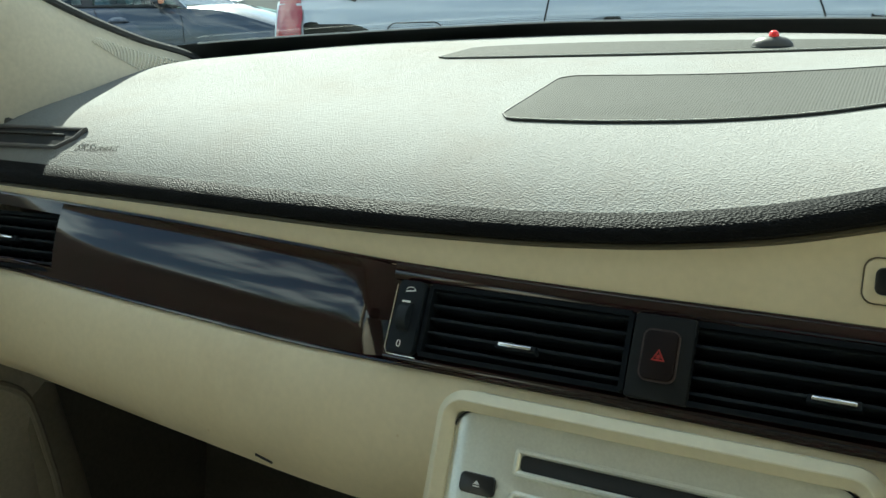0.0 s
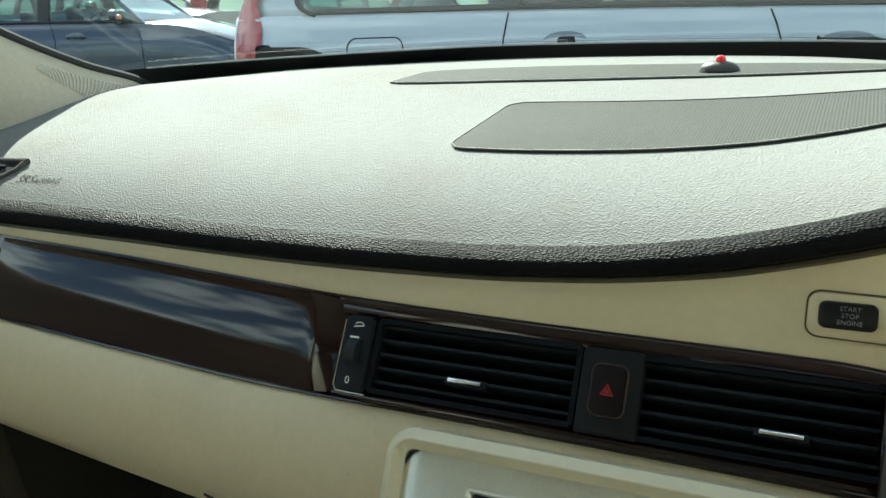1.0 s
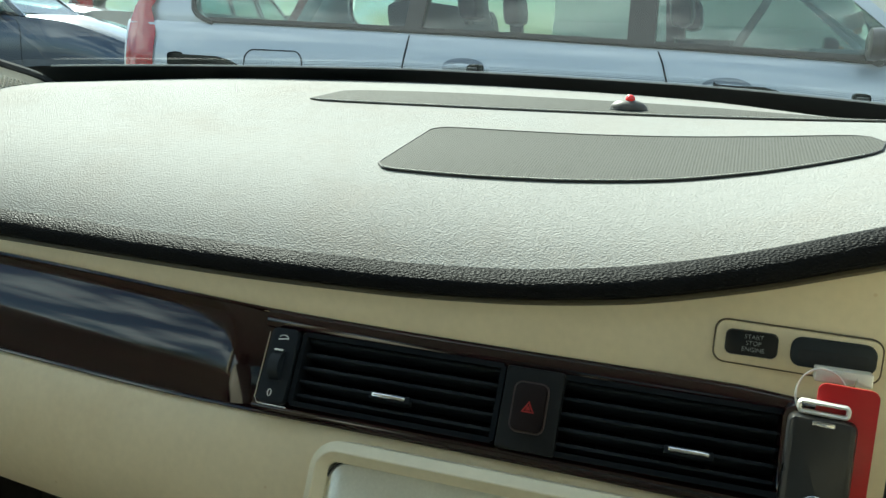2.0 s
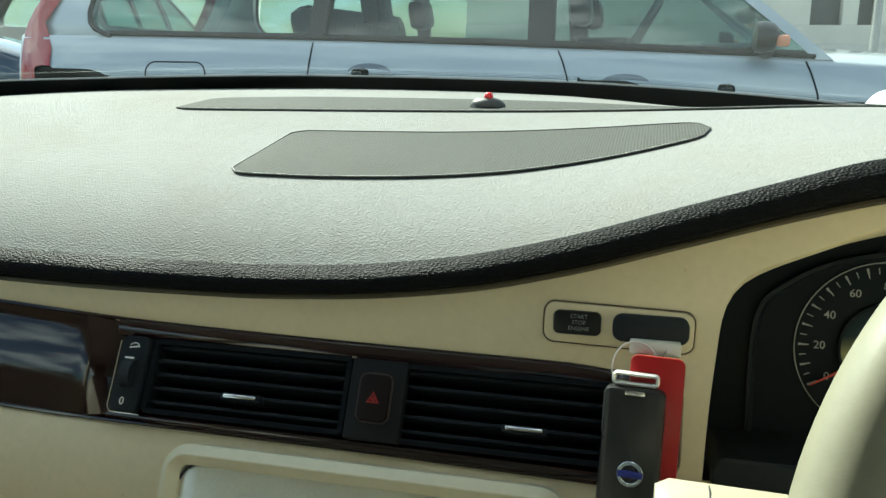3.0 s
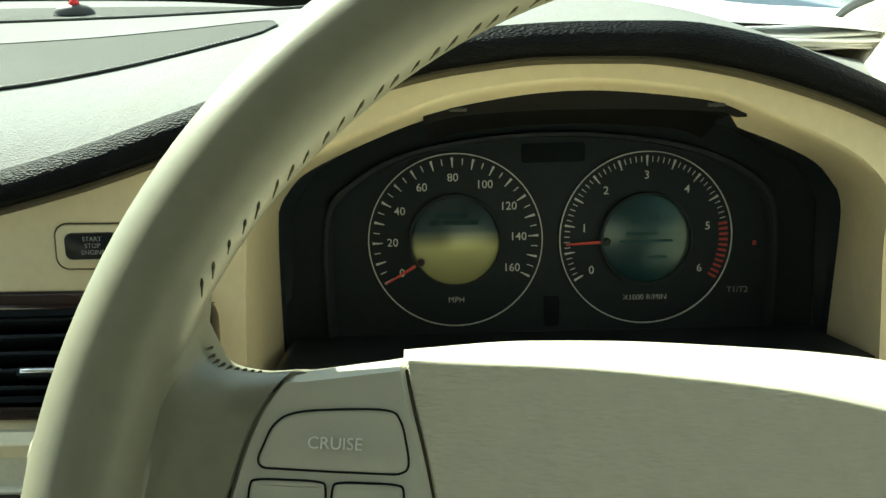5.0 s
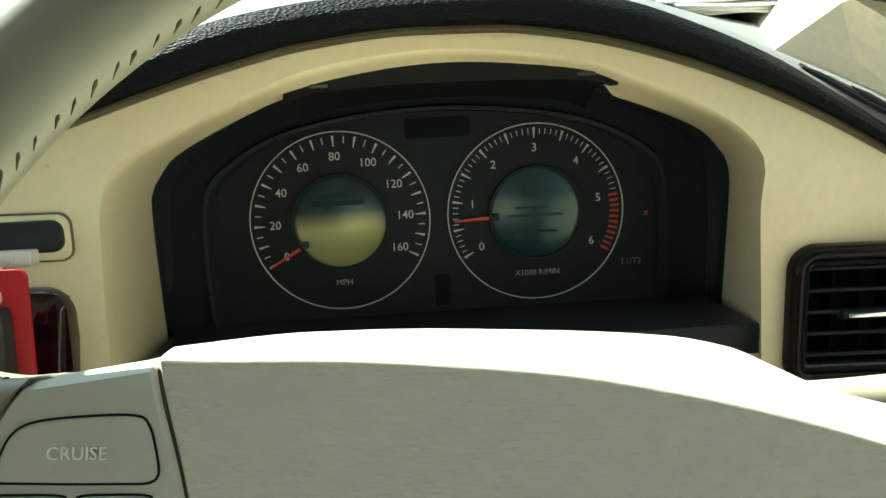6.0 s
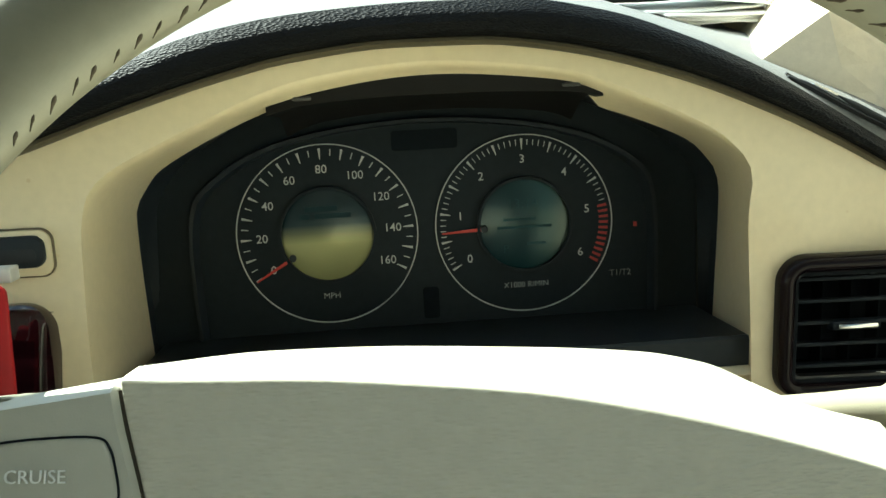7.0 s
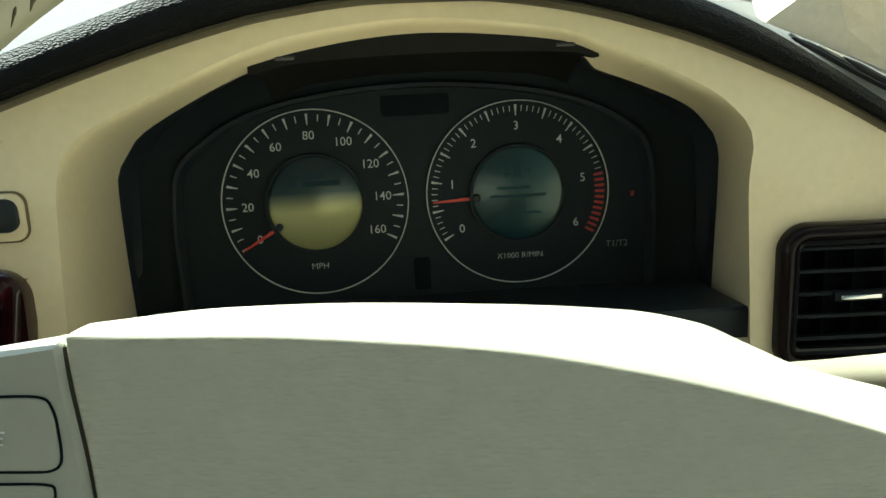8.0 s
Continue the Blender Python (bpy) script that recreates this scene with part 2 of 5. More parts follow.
def sheet(rows, close_u=False, close_v=False, caps=False):
    """A skin over rows of points."""
    bm = bmesh.new()
    g = [[bm.verts.new(p) for p in r] for r in rows]
    nu, nv = len(g), len(g[0])
    for i in range(nu if close_u else nu - 1):
        for j in range(nv if close_v else nv - 1):
            a, b, c, d = g[i][j], g[(i + 1) % nu][j], g[(i + 1) % nu][(j + 1) % nv], g[i][(j + 1) % nv]
            bm.faces.new((a, b, c, d))
    if caps:
        bm.faces.new(g[0])
        bm.faces.new(g[-1])
    return bm


def join(*bms):
    out = bmesh.new()
    for b in bms:
        me = bpy.data.meshes.new("tmp")
        b.to_mesh(me)
        b.free()
        out.from_mesh(me)
        bpy.data.meshes.remove(me)
    return out


def box(size, m=None, bevel=.002, seg=2):
    bm = bmesh.new()
    bmesh.ops.create_cube(bm, size=1, matrix=Matrix.Diagonal((*size, 1)))
    if bevel:
        bmesh.ops.bevel(bm, geom=bm.edges[:], offset=min(bevel, min(size) * .45), segments=seg, affect="EDGES", profile=.5)
    if m is not None:
        bm.transform(m)
    return bm


def round_rect(w, h, r, n=6):
    out = []
    for cx, cy, a in ((w/2 - r, h/2 - r, 0), (-w/2 + r, h/2 - r, 90), (-w/2 + r, -h/2 + r, 180), (w/2 - r, -h/2 + r, 270)):
        for k in range(n + 1):
            t = radians(a + 90 * k / n)
            out.append((cx + r * math.cos(t), cy + r * math.sin(t)))
    return out


def inset(loop, d):
    """A closed 2D loop (counter-clockwise) moved inwards by d."""
    n, out = len(loop), []
    for i in range(n):
        a, b = Vector(loop[i - 1]), Vector(loop[(i + 1) % n])
        t = b - a
        t = t.normalized() if t.length > 1e-9 else Vector((1, 0))
        out.append((loop[i][0] - t.y * d, loop[i][1] + t.x * d))
    return out


def slab(loop, depth, m=None, edge=.001):
    """A plate from a closed 2D loop in the xy plane, its rounded front at z = depth, its back at 0."""
    rows = [[(x, y, 0) for x, y in loop], [(x, y, depth - edge) for x, y in loop],
            [(x, y, depth - edge * .3) for x, y in inset(loop, edge * .3)], [(x, y, depth) for x, y in inset(loop, edge)]]
    bm = sheet(rows, close_v=True, caps=True)
    if m is not None:
        bm.transform(m)
    return bm


def frame_ring(loop, width, depth, m=None, edge=.001):
    """A frame: the loop is its outer line, width the bar's breadth."""
    inner = inset(loop, width)
    rows = [[(x, y, 0) for x, y in loop], [(x, y, depth - edge) for x, y in loop], [(x, y, depth) for x, y in inset(loop, edge)],
            [(x, y, depth) for x, y in inset(loop, width - edge)], [(x, y, depth - edge) for x, y in inner], [(x, y, 0) for x, y in inner]]
    bm = sheet(rows, close_u=True, close_v=True)
    if m is not None:
        bm.transform(m)
    return bm


def round_ring(loop, width, depth, m):
    """A frame with a rounded section."""
    rows = [[(x, y, depth * math.sin(radians(a)) ** .7 if 0 < a < 180 else 0) for x, y in inset(loop, width / 2 * (1 - math.cos(radians(a))))] for a in (0, 12, 28, 48, 70, 90, 110, 132, 152, 168, 180)]
    bm = sheet(rows, close_v=True)
    bm.transform(m)
    return bm


def tube(points, r, n=10, closed=False, flat=1.0):
    pts = [Vector(p) for p in points]
    rows, side = [], None
    for i, p in enumerate(pts):
        a = pts[i - 1] if (i or closed) else p
        b = pts[(i + 1) % len(pts)] if (i < len(pts) - 1 or closed) else p
        t = (b - a).normalized()
        if side is None:
            side = t.cross(Vector((0, 0, 1)) if abs(t.z) < .9 else Vector((1, 0, 0))).normalized()
        side = (side - t * side.dot(t)).normalized()
        up = t.cross(side)
        rr = r[i] if isinstance(r, (list, tuple)) else r
        rows.append([p + side * (rr * math.cos(2 * math.pi * k / n)) + up * (rr * flat * math.sin(2 * math.pi * k / n)) for k in range(n)])
    return sheet(rows, close_u=closed, close_v=True, caps=not closed)


def disc(r, depth, m=None, n=48, edge=.0006):
    loop = [(r * math.cos(2 * math.pi * k / n), r * math.sin(2 * math.pi * k / n)) for k in range(n)]
    return slab(loop, depth, m, edge)


def ring_flat(r0, r1, depth, m=None, n=96):
    loop = [(r1 * math.cos(2 * math.pi * k / n), r1 * math.sin(2 * math.pi * k / n)) for k in range(n)]
    return frame_ring(loop, r1 - r0, depth, m, min(.0002, (r1 - r0) * .3))


def lettering(text, size, m, extrude=.0002, spacing=1.0, shear=0.0, weight=-.014):
    """Letters as a mesh, centred at the pose m, reading along its x."""
    cu = bpy.data.curves.new("letters", "FONT")
    cu.body, cu.size, cu.extrude, cu.align_x, cu.align_y = text, size, extrude, "CENTER", "CENTER"
    cu.space_character, cu.shear, cu.resolution_u, cu.offset = spacing, shear, 3, weight * size
    ob = bpy.data.objects.new("letters", cu)
    me = bpy.data.meshes.new_from_object(ob)
    bm = bmesh.new()
    bm.from_mesh(me)
    bpy.data.objects.remove(ob)
    bpy.data.curves.remove(cu)
    bpy.data.meshes.remove(me)
    bm.transform(m)
    return bm


def face_pose(at, lean, turn=0.0):
    """A pose whose xy plane faces the seats, its top tipped away by lean degrees; x runs to the right, y up the face, z to the seats."""
    return Matrix.Translation(at) @ Matrix.Rotation(radians(turn), 4, "Z") @ Matrix.Rotation(radians(90 - lean), 4, "X")


def smooth_path(pts, n=8):
    """A denser line through the given points."""
    out = []
    P = [Vector(p) for p in pts]
    for i in range(len(P) - 1):
        a, b, c, d = P[max(i - 1, 0)], P[i], P[i + 1], P[min(i + 2, len(P) - 1)]
        for k in range(n):
            s = k / n
            out.append(.5 * (2*b + (c - a) * s + (2*a - 5*b + 4*c - d) * s*s + (3*b - a - 3*c + d) * s**3))
    return out + [P[-1]]


def resample(pts, n):
    P = [Vector(p) for p in pts]
    L = [0]
    for a, b in zip(P, P[1:]):
        L.append(L[-1] + (b - a).length)
    out = []
    for k in range(n):
        d = L[-1] * k / (n - 1)
        i = min(max(int(np.searchsorted(L, d)) - 1, 0), len(P) - 2)
        out.append(P[i].lerp(P[i + 1], (d - L[i]) / max(L[i + 1] - L[i], 1e-9)))
    return out

def curve(xs, ys):
    """A smooth curve through the given knots."""
    xs, ys = np.array(xs, float), np.array(ys, float)
    d = np.diff(ys) / np.diff(xs)
    m = np.concatenate(([d[0]], np.where(d[:-1] * d[1:] > 0, 2 * d[:-1] * d[1:] / (d[:-1] + d[1:] + 1e-12), 0), [d[-1]]))

    def at(x):
        x = min(max(float(x), xs[0]), xs[-1])
        i = min(int(np.searchsorted(xs, x, "right")) - 1, len(xs) - 2)
        h = xs[i + 1] - xs[i]
        s = (x - xs[i]) / h
        return float((2*s**3 - 3*s**2 + 1) * ys[i] + (s**3 - 2*s**2 + s) * h * m[i] + (3*s**2 - 2*s**3) * ys[i + 1] + (s**3 - s**2) * h * m[i + 1])
    return at


# dashboard lines: the dark roll's upper and lower edge, the roll's reach towards the seats
roll_top = curve([-.70, -.44, -.30, -.224, -.146, -.073, -.005, .059, .117, .171, .214, .26, .313, .356, .40, .435, .472, .507, .543, .64],
                 [1.026, 1.0245, 1.0235, 1.0235, 1.0245, 1.0285, 1.038, 1.054, 1.073, 1.0905, 1.1032, 1.1095, 1.1118, 1.1112, 1.1035, 1.0915, 1.0757, 1.0565, 1.035, .98])
roll_low = curve([-.70, -.44, -.28, -.15, -.075, -.005, .059, .118, .174, .217, .25, .299, .338, .377, .431, .489, .54, .64],
                 [1.005, 1.0035, 1.0025, 1.0045, 1.009, 1.018, 1.033, 1.0515, 1.0695, 1.0815, 1.0885, 1.093, 1.0925, 1.0875, 1.073, 1.0495, 1.023, .962])
reach = curve([-.70, -.45, -.2, .1, .32, .5, .66], [.532, .522, .513, .512, .514, .522, .55])
crest_y = curve([-.72, -.5, -.25, -.047, .156, .406, .626, .70], [.80, .89, .945, .96, .945, .89, .80, .76])
crest_z = curve([-.72, -.5, 0, .36, .46, .56, .66], [1.096, 1.105, 1.112, 1.106, 1.096, 1.081, 1.066])
rise = curve([0, .04, .12, .228, .457, .62, .8, 1], [0, .16, .36, .52, .72, .85, .95, 1])


sink = curve([-.72, -.6, -.45, -.3, -.12, .01, .12, .18, .24, .40, .66], [.002, 0, -.003, -.0028, 0, .0035, .010, .0125, .013, .013, .010])


def pad_z(x, y):
    """Height of the padded dashboard top."""
    a, b = reach(x) + .006, crest_y(x)
    s = min(max((y - a) / (b - a), 0), 1)
    side = min(max((x - .40) / .15, 0), 1)
    dip = .010 * side * side * (3 - 2 * side) * math.sin(math.pi * min(s, 1)) ** .8
    late = min(max((s - .62) / .38, 0), 1)
    dip += sink(x) * late * late * (3 - 2 * late)
    return roll_top(x) - dip + (crest_z(x) - roll_top(x)) * rise(s) + .010 * math.exp(-((x - .32) / .13) ** 2) * math.sin(math.pi * min(s * 1.2, 1))

# ---------------------------------------------------------------- dashboard
wood_top = curve([-.70, -.619, -.422, -.267, -.215, -.107, .06, .095, .14], [1.002, 1.000, .995, .989, .987, .985, .984, .9815, .978])
wood_low = curve([-.70, -.603, -.409, -.256, -.1, .067, .14], [.940, .938, .930, .926, .926, .924, .922])
dash = thing("dashboard", (-.02, .6, .9), "beige leatherette car dashboard with dark edge roll and cream fascia", "dashboard")

xs = [-.69 + 1.31 * i / 131 for i in range(132)]
ss = [0, .008, .02, .04, .07, .1, .14, .18, .23, .28, .34, .4, .46, .52, .58, .64, .7, .76, .82, .88, .94, 1]


def pad_row(x):
    a, b = reach(x) + .006, crest_y(x)
    return [(x, a + (b - a) * s, pad_z(x, a + (b - a) * s)) for s in ss] + [(x, b + .012, pad_z(x, b) - .012), (x, b + .02, pad_z(x, b) - .06)]


upper_pad = part("upper_pad", sheet([pad_row(x) for x in xs]), PAD, dash, "grained beige leatherette pad with a satin sheen")


def roll_row(x):
    y, t, b = reach(x), roll_top(x), roll_low(x) + .0034
    h = t - b
    over = [(x, y + d, pad_z(x, y + d) + e) for d, e in ((.0088, -.0025), (.0081, -.0002), (.0074, .0006), (.0066, .0009), (.0058, .0010))]
    return over + [(x, y + .0045, t + .0006), (x, y + .0008, t - .0018), (x, y - .0026, t - h * .26), (x, y - .0042, t - h * .5),
            (x, y - .003, b + h * .22), (x, y + .002, b + .001), (x, y + .007, b), (x, y + .02, b + .002)]


part("edge_roll", sheet([roll_row(x) for x in xs]), ROLL, dash, "dark grained leatherette roll")
part("roll_seam", sheet([[(x, reach(x) + .008, roll_low(x) + .0050), (x, reach(x) + .0030, roll_low(x) + .0036), (x, reach(x) + .0022, roll_low(x) + .0022), (x, reach(x) + .0036, roll_low(x) + .0006), (x, reach(x) + .006, roll_low(x) - .0004), (x, reach(x) + .012, roll_low(x) - .001)] for x in xs]),
     mat("brown_lip", (.085, .072, .045), .55, grain=.2), dash)


def fascia_y(x, z):
    return reach(x) + .006 + .13 * (z - 1.02)


xl = [x for x in xs if x < .135] + [.1375]
rows = []
for x in xl:
    t, b = roll_low(x) + .002, wood_top(x) - .003
    rows.append([(x, fascia_y(x, t + (b - t) * k / 6) - .0015 * min(1, (.1376 - x) / .12) * math.sin(math.pi * k / 6), t + (b - t) * k / 6) for k in range(7)])
part("fascia_panel", sheet(rows), CREAM, dash, "cream plastic fascia")

# driver's side: fascia round the instruments, with the recess
lip = smooth_path([(.1385, .86), (.140, .95), (.142, .989), (.1455, 1.022), (.157, 1.0395), (.192, 1.0565), (.239, 1.0755), (.275, 1.0825), (.314, 1.085), (.355, 1.0815),
                   (.394, 1.0735), (.447, 1.0495), (.468, 1.035), (.4775, 1.020), (.476, .996), (.478, .95), (.482, .86)], 8)
lip = [Vector((p[0], p[1])) for p in [(v.x, v.y) for v in smooth_path([(v[0], v[1], 0) for v in lip], 1)]]
lip = resample([(v.x, v.y, 0) for v in lip], 90)
mouth = smooth_path([(.154, .86, 0), (.1545, .934, 0), (.1565, 1.0, 0), (.161, 1.016, 0), (.177, 1.033, 0), (.231, 1.0605, 0), (.275, 1.071, 0), (.317, 1.0745, 0), (.36, 1.0715, 0),
                     (.388, 1.0670, 0), (.397, 1.0615, 0), (.403, 1.0545, 0), (.418, 1.0485, 0), (.437, 1.0405, 0), (.456, 1.031, 0), (.468, 1.0215, 0), (.4745, 1.010, 0), (.477, .996, 0), (.478, .937, 0), (.479, .86, 0)], 8)


def deep(z):
    return .604 - .060 * min(max((z - 1.015) / .05, 0), 1)


# the mouth's outline, widened with its depth
mouth = [Vector((.295 + (p.x - .295) * k, 1.13 + (p.y - 1.13) * k, 0)) for p in resample(mouth, 90) for k in ((deep(p.y) - .117) / (.449 - .024 * min(max((p.y - 1.02) / .05, 0), 1)),)]


rows = []
for a, b in zip(lip, mouth):
    ya, yb = fascia_y(a.x, a.y), deep(b.y)
    row = []
    for k, (u, v) in enumerate([(0, 0), (.10, .02), (.22, .09), (.36, .22), (.55, .48), (.78, .78), (1, 1)]):
        row.append((a.x + (b.x - a.x) * u, ya + (yb - ya) * v, a.y + (b.y - a.y) * u))
    rows.append(row)
part("instrument_recess", sheet(rows), CREAM, dash, "cream recess round the instruments")

bm = bmesh.new()
outer = [(.122, .86), (.122, .975), (.137, .979), (.137, roll_low(.137) + .002)] + [(x, roll_low(x) + .002) for x in xs if .14 < x < .62] + [(.645, roll_low(.64) + .002), (.645, .86)]
loop = outer + [(p.x, p.y) for p in reversed(lip)]
vent_at, vent_w, vent_h = (.5555, .938), .124, .074
hole = [(vent_at[0] + x, vent_at[1] + z) for x, z in round_rect(vent_w - .01, vent_h - .01, .01)]
for ring in (loop, hole):
    vs = [bm.verts.new((x, fascia_y(x, z), z)) for x, z in ring]
    for i in range(len(vs)):
        bm.edges.new((vs[i], vs[(i + 1) % len(vs)]))
bmesh.ops.triangle_fill(bm, edges=bm.edges[:], use_beauty=True)
part("driver_fascia", bm, CREAM, dash, "cream plastic fascia")
part("lower_fascia", sheet([[(x, .5135 + .004 * k, .912 - .0012 * k * k - .052 * max(0, k - 2)) for k in (3, 2, 1, 0)] + [(x, .530, .9125)] for x in np.linspace(.134, .486, 24)]), CREAM, dash)

# glove box front and the dark footwell
rows = []
for x in [-.70 + .86 * i / 60 for i in range(61)]:
    w, d = wood_low(x), reach(x) - .512
    drop = .004 + .010 * min(max((x + .6) / .35, 0), 1)
    prof = [(.494, w + .001), (.486, w - .002), (.481, w - .010), (.475, w - .025), (.470, w - .045), (.4685, w - .062), (.472, w - .076 - drop * .5), (.480, w - .086 - drop),
            (.492, w - .091 - drop), (.515, w - .093 - drop), (.58, w - .085 - drop)]
    rows.append([(x, y + d, z) for y, z in prof])
part("glove_box_front", sheet(rows), CREAM, dash, "cream glove box front with scuffs")
part("underside_panel", box((.86, .30, .012), pose(-.27, .70, .815)), CARPET, dash)
part("scuff_mark", box((.016, .0012, .0022), pose(-.316, .4728, .8430, 20, 9, -4), .0004), DARKGAP, dash)

# wood strip: passenger panel and the frame of the middle vents
wood = thing("wood_trim", (-.3, .5, .93), "glossy dark red-brown lacquered wood dashboard trim strip", "trim")


def wood_row(x, z0, z1, bulge, swell=0.0):
    """Section between two heights of the wood's face, 0 at the top and 1 at the bottom."""
    d = reach(x) - .512
    t, b = wood_top(x), wood_low(x)
    out = []
    for k in range(13):
        s = z0 + (z1 - z0) * k / 12
        out.append((x, .5145 - .0235 * s + d - bulge * math.sin(math.pi * s) - swell * math.sin(math.pi * k / 12) - .0025, t + (b - t) * s))
    return out


def wood_strip(x0, x1, z0, z1, bulge, n=30, swell=0.0):
    rows = []
    for i in range(n + 1):
        x = x0 + (x1 - x0) * i / n
        e = abs(2 * i / n - 1)
        r = wood_row(x, z0, z1, bulge * (1 - .25 * e ** 6) if bulge > .002 else bulge, swell)
        tuck_in = .0065 * max(0, (i / n - .915) / .085) ** 2 if bulge > .002 else 0
        r = [(p[0], p[1] + tuck_in, p[2]) for p in r]
        rows.append([(p[0], r[0][1] + .004, r[0][2]) if k == 0 else (p[0], p[1] + .001, p[2]) if k == 1 else p for k, p in enumerate([r[0]] + r)] + [(r[-1][0], r[-1][1] + .001, r[-1][2] - .0004), (r[-1][0], r[-1][1] + .005, r[-1][2] - .0004)])
    return sheet(rows)


part("passenger_panel", wood_strip(-.556, -.2165, 0, 1, .0048, 60), WOOD, wood, "glossy lacquered burr wood panel")
part("upper_bar", wood_strip(-.222, .096, 0, .165, .001, 30, .0012), WOOD, wood)
part("lower_bar", wood_strip(-.222, .098, .83, 1, .001, 30, .0030), WOOD, wood)
part("end_cap", slab(round_rect(.042, .058, .013, 8), .016, face_pose((.1058, .5075, .9515), 27), .005), WOOD, wood, "rounded lacquered end of the trim")
part("outer_upper_bar", wood_strip(-.69, -.556, 0, .16, .001, 12), WOOD, wood)
part("outer_lower_bar", wood_strip(-.69, -.556, .84, 1, .001, 12), WOOD, wood)


def edge_line(f, off, r, x0, x1, dy):
    return tube([(x, .5145 - .0235 * off + reach(x) - .512 + dy, f(x)) for x in [x0 + (x1 - x0) * i / 40 for i in range(41)]], r, 6)


part("top_bead", edge_line(lambda x: wood_top(x) - .001, 0, .0012, -.69, .092, -.0022), WOOD, wood)
part("bottom_bead", edge_line(lambda x: wood_low(x) + .0012, 1, .0012, -.69, .092, -.003), WOOD, wood)


VENTDARK = mat("vent_hollow", (.012, .0145, .0175), .9, spec=.05)


def air_vent(at, w, h, lean, turn, nslat, tab_x, label, frame_mat=None, frame_w=.006, wheel=False, tab_row=0):
    """A recessed vent: housing, slats across, vanes behind, a chrome tab."""
    v = thing("air_vent", at, label, "air vent", "dashboard air vents")
    m = face_pose(at, lean, turn)
    part("back_plate", box((w, h, .003), m @ pose(0, 0, -.034), 0), VENTDARK, v, smooth=False)
    for k in (-1, 1):
        part("side_wall", box((.003, h, .034), m @ pose(k * w/2, 0, -.017), 0), VENTDARK, v, smooth=False)
        part("edge_wall", box((w, .003, .034), m @ pose(0, k * h/2, -.017), 0), VENTDARK, v, smooth=False)
    for k in range(nslat):
        y = -h/2 + h * (k + .5) / nslat
        part("slat", box((w - .003, .0022, .014), m @ pose(0, y, -.010, -14), .0008), SLAT, v)
    for k in range(int(w / .014)):
        x = -w/2 + w * (k + .5) / int(w / .014)
        part("vane", box((.0012, h - .004, .010), m @ pose(x, 0, -.026, 0, 12), 0), VENTDARK, v, smooth=False)
    y = -h/2 + h * (tab_row + .5) / nslat
    tab = part("tab", box((.026, .0048, .008), m @ pose(tab_x, y, -.003, -10), .0012), SLAT, v)
    part("chrome_strip", box((.021, .0024, .002), m @ pose(tab_x, y + .0007, .0018, -10), .0006), CHROME, tab, "bright chrome strip")
    if frame_mat:
        part("frame", round_ring(round_rect(w + 2 * frame_w, h + 2 * frame_w, .015, 12), frame_w, .009, m @ pose(0, 0, -.004)), frame_mat, v, "dark lacquered wood frame")
        part("inner_frame", frame_ring(round_rect(w + .002, h + .002, .006), .0035, .006, m @ pose(0, 0, -.007), .001), SATIN, v)
    return v


LEAN = 30
cz = .9575
vent_y = .4955
air_vent((-.129, vent_y, cz), .128, .043, LEAN, 0, 5, -.001, "black slatted air vent with chrome tab beside the hazard switch", tab_row=1)
air_vent((.030, vent_y, cz - .001), .124, .043, LEAN, 0, 5, .012, "black slatted air vent with chrome tab behind the hanging keys", tab_row=1)
air_vent((-.612, vent_y + .019, .964), .104, .046, LEAN, 3, 5, -.012, "black slatted air vent at the passenger end of the dashboard", tab_row=2)
air_vent((vent_at[0], .509, vent_at[1]), vent_w - .014, vent_h - .014, 8, -3, 5, -.022, "slatted driver's air vent in a rounded dark wood frame", mat("dark_lacquer", (.008, .005, .006), .16, mottle=.1, spec=.14), .0095, tab_row=2)

# thumbwheel beside the middle vent
tw = thing("vent_thumbwheel", (-.206, vent_y, cz), "black vent thumbwheel panel with white flow marks", "vent control")
m = face_pose((-.2055, vent_y - .001, cz), LEAN)
part("panel", slab(round_rect(.019, .047, .004), .006, m @ pose(0, 0, -.004), .001), SLAT, tw)
part("thumbwheel", tube([(m @ Vector((x, 0, -.0005))) for x in (-.0035, 0, .0035)], .0095, 24), BLACK, tw)
part("pointer", box((.006, .0012, .0008), m @ pose(.0005, .009, .0062, -20), .0002), PRINT, tw)
part("closed_mark", lettering("0", .0068, m @ pose(-.001, -.0175, .0022)), PRINT, tw)
part("open_mark", join(box((.007, .0007, .0004), m @ pose(0, .0165, .0023, 0, 0, 8), 0), tube([m @ Vector((.003 * math.cos(a) , .0172 + .0018 * math.sin(a), .0023)) for a in (0, .6, 1.2, 1.8, 2.5, 3.1)], .0003, 5)), PRINT, tw)
part("chrome_edge", tube([m @ Vector(p) for p in ((-.0108, .020, .001), (-.0108, -.021, .001), (-.0085, -.0242, .001), (-.004, -.0245, .001), (.012, -.0247, .001))], .0005, 5), CHROME, tw)

# hazard switch
hz = thing("hazard_switch", (-.047, vent_y, cz), "black hazard warning switch with red triangle", "switch")
m = face_pose((-.0455, vent_y - .002, cz), LEAN)
part("surround", slab(round_rect(.034, .047, .002), .006, m @ pose(0, 0, -.006), .0012), mat("hazard_panel", (.010, .0115, .0125), .55, spec=.2), hz)
part("button", slab(round_rect(.0185, .027, .004), .004, m @ pose(-.0005, .001, -.001), .0012), mat("smoked_red_button", (.008, .004, .004), .5, spec=.2), hz)
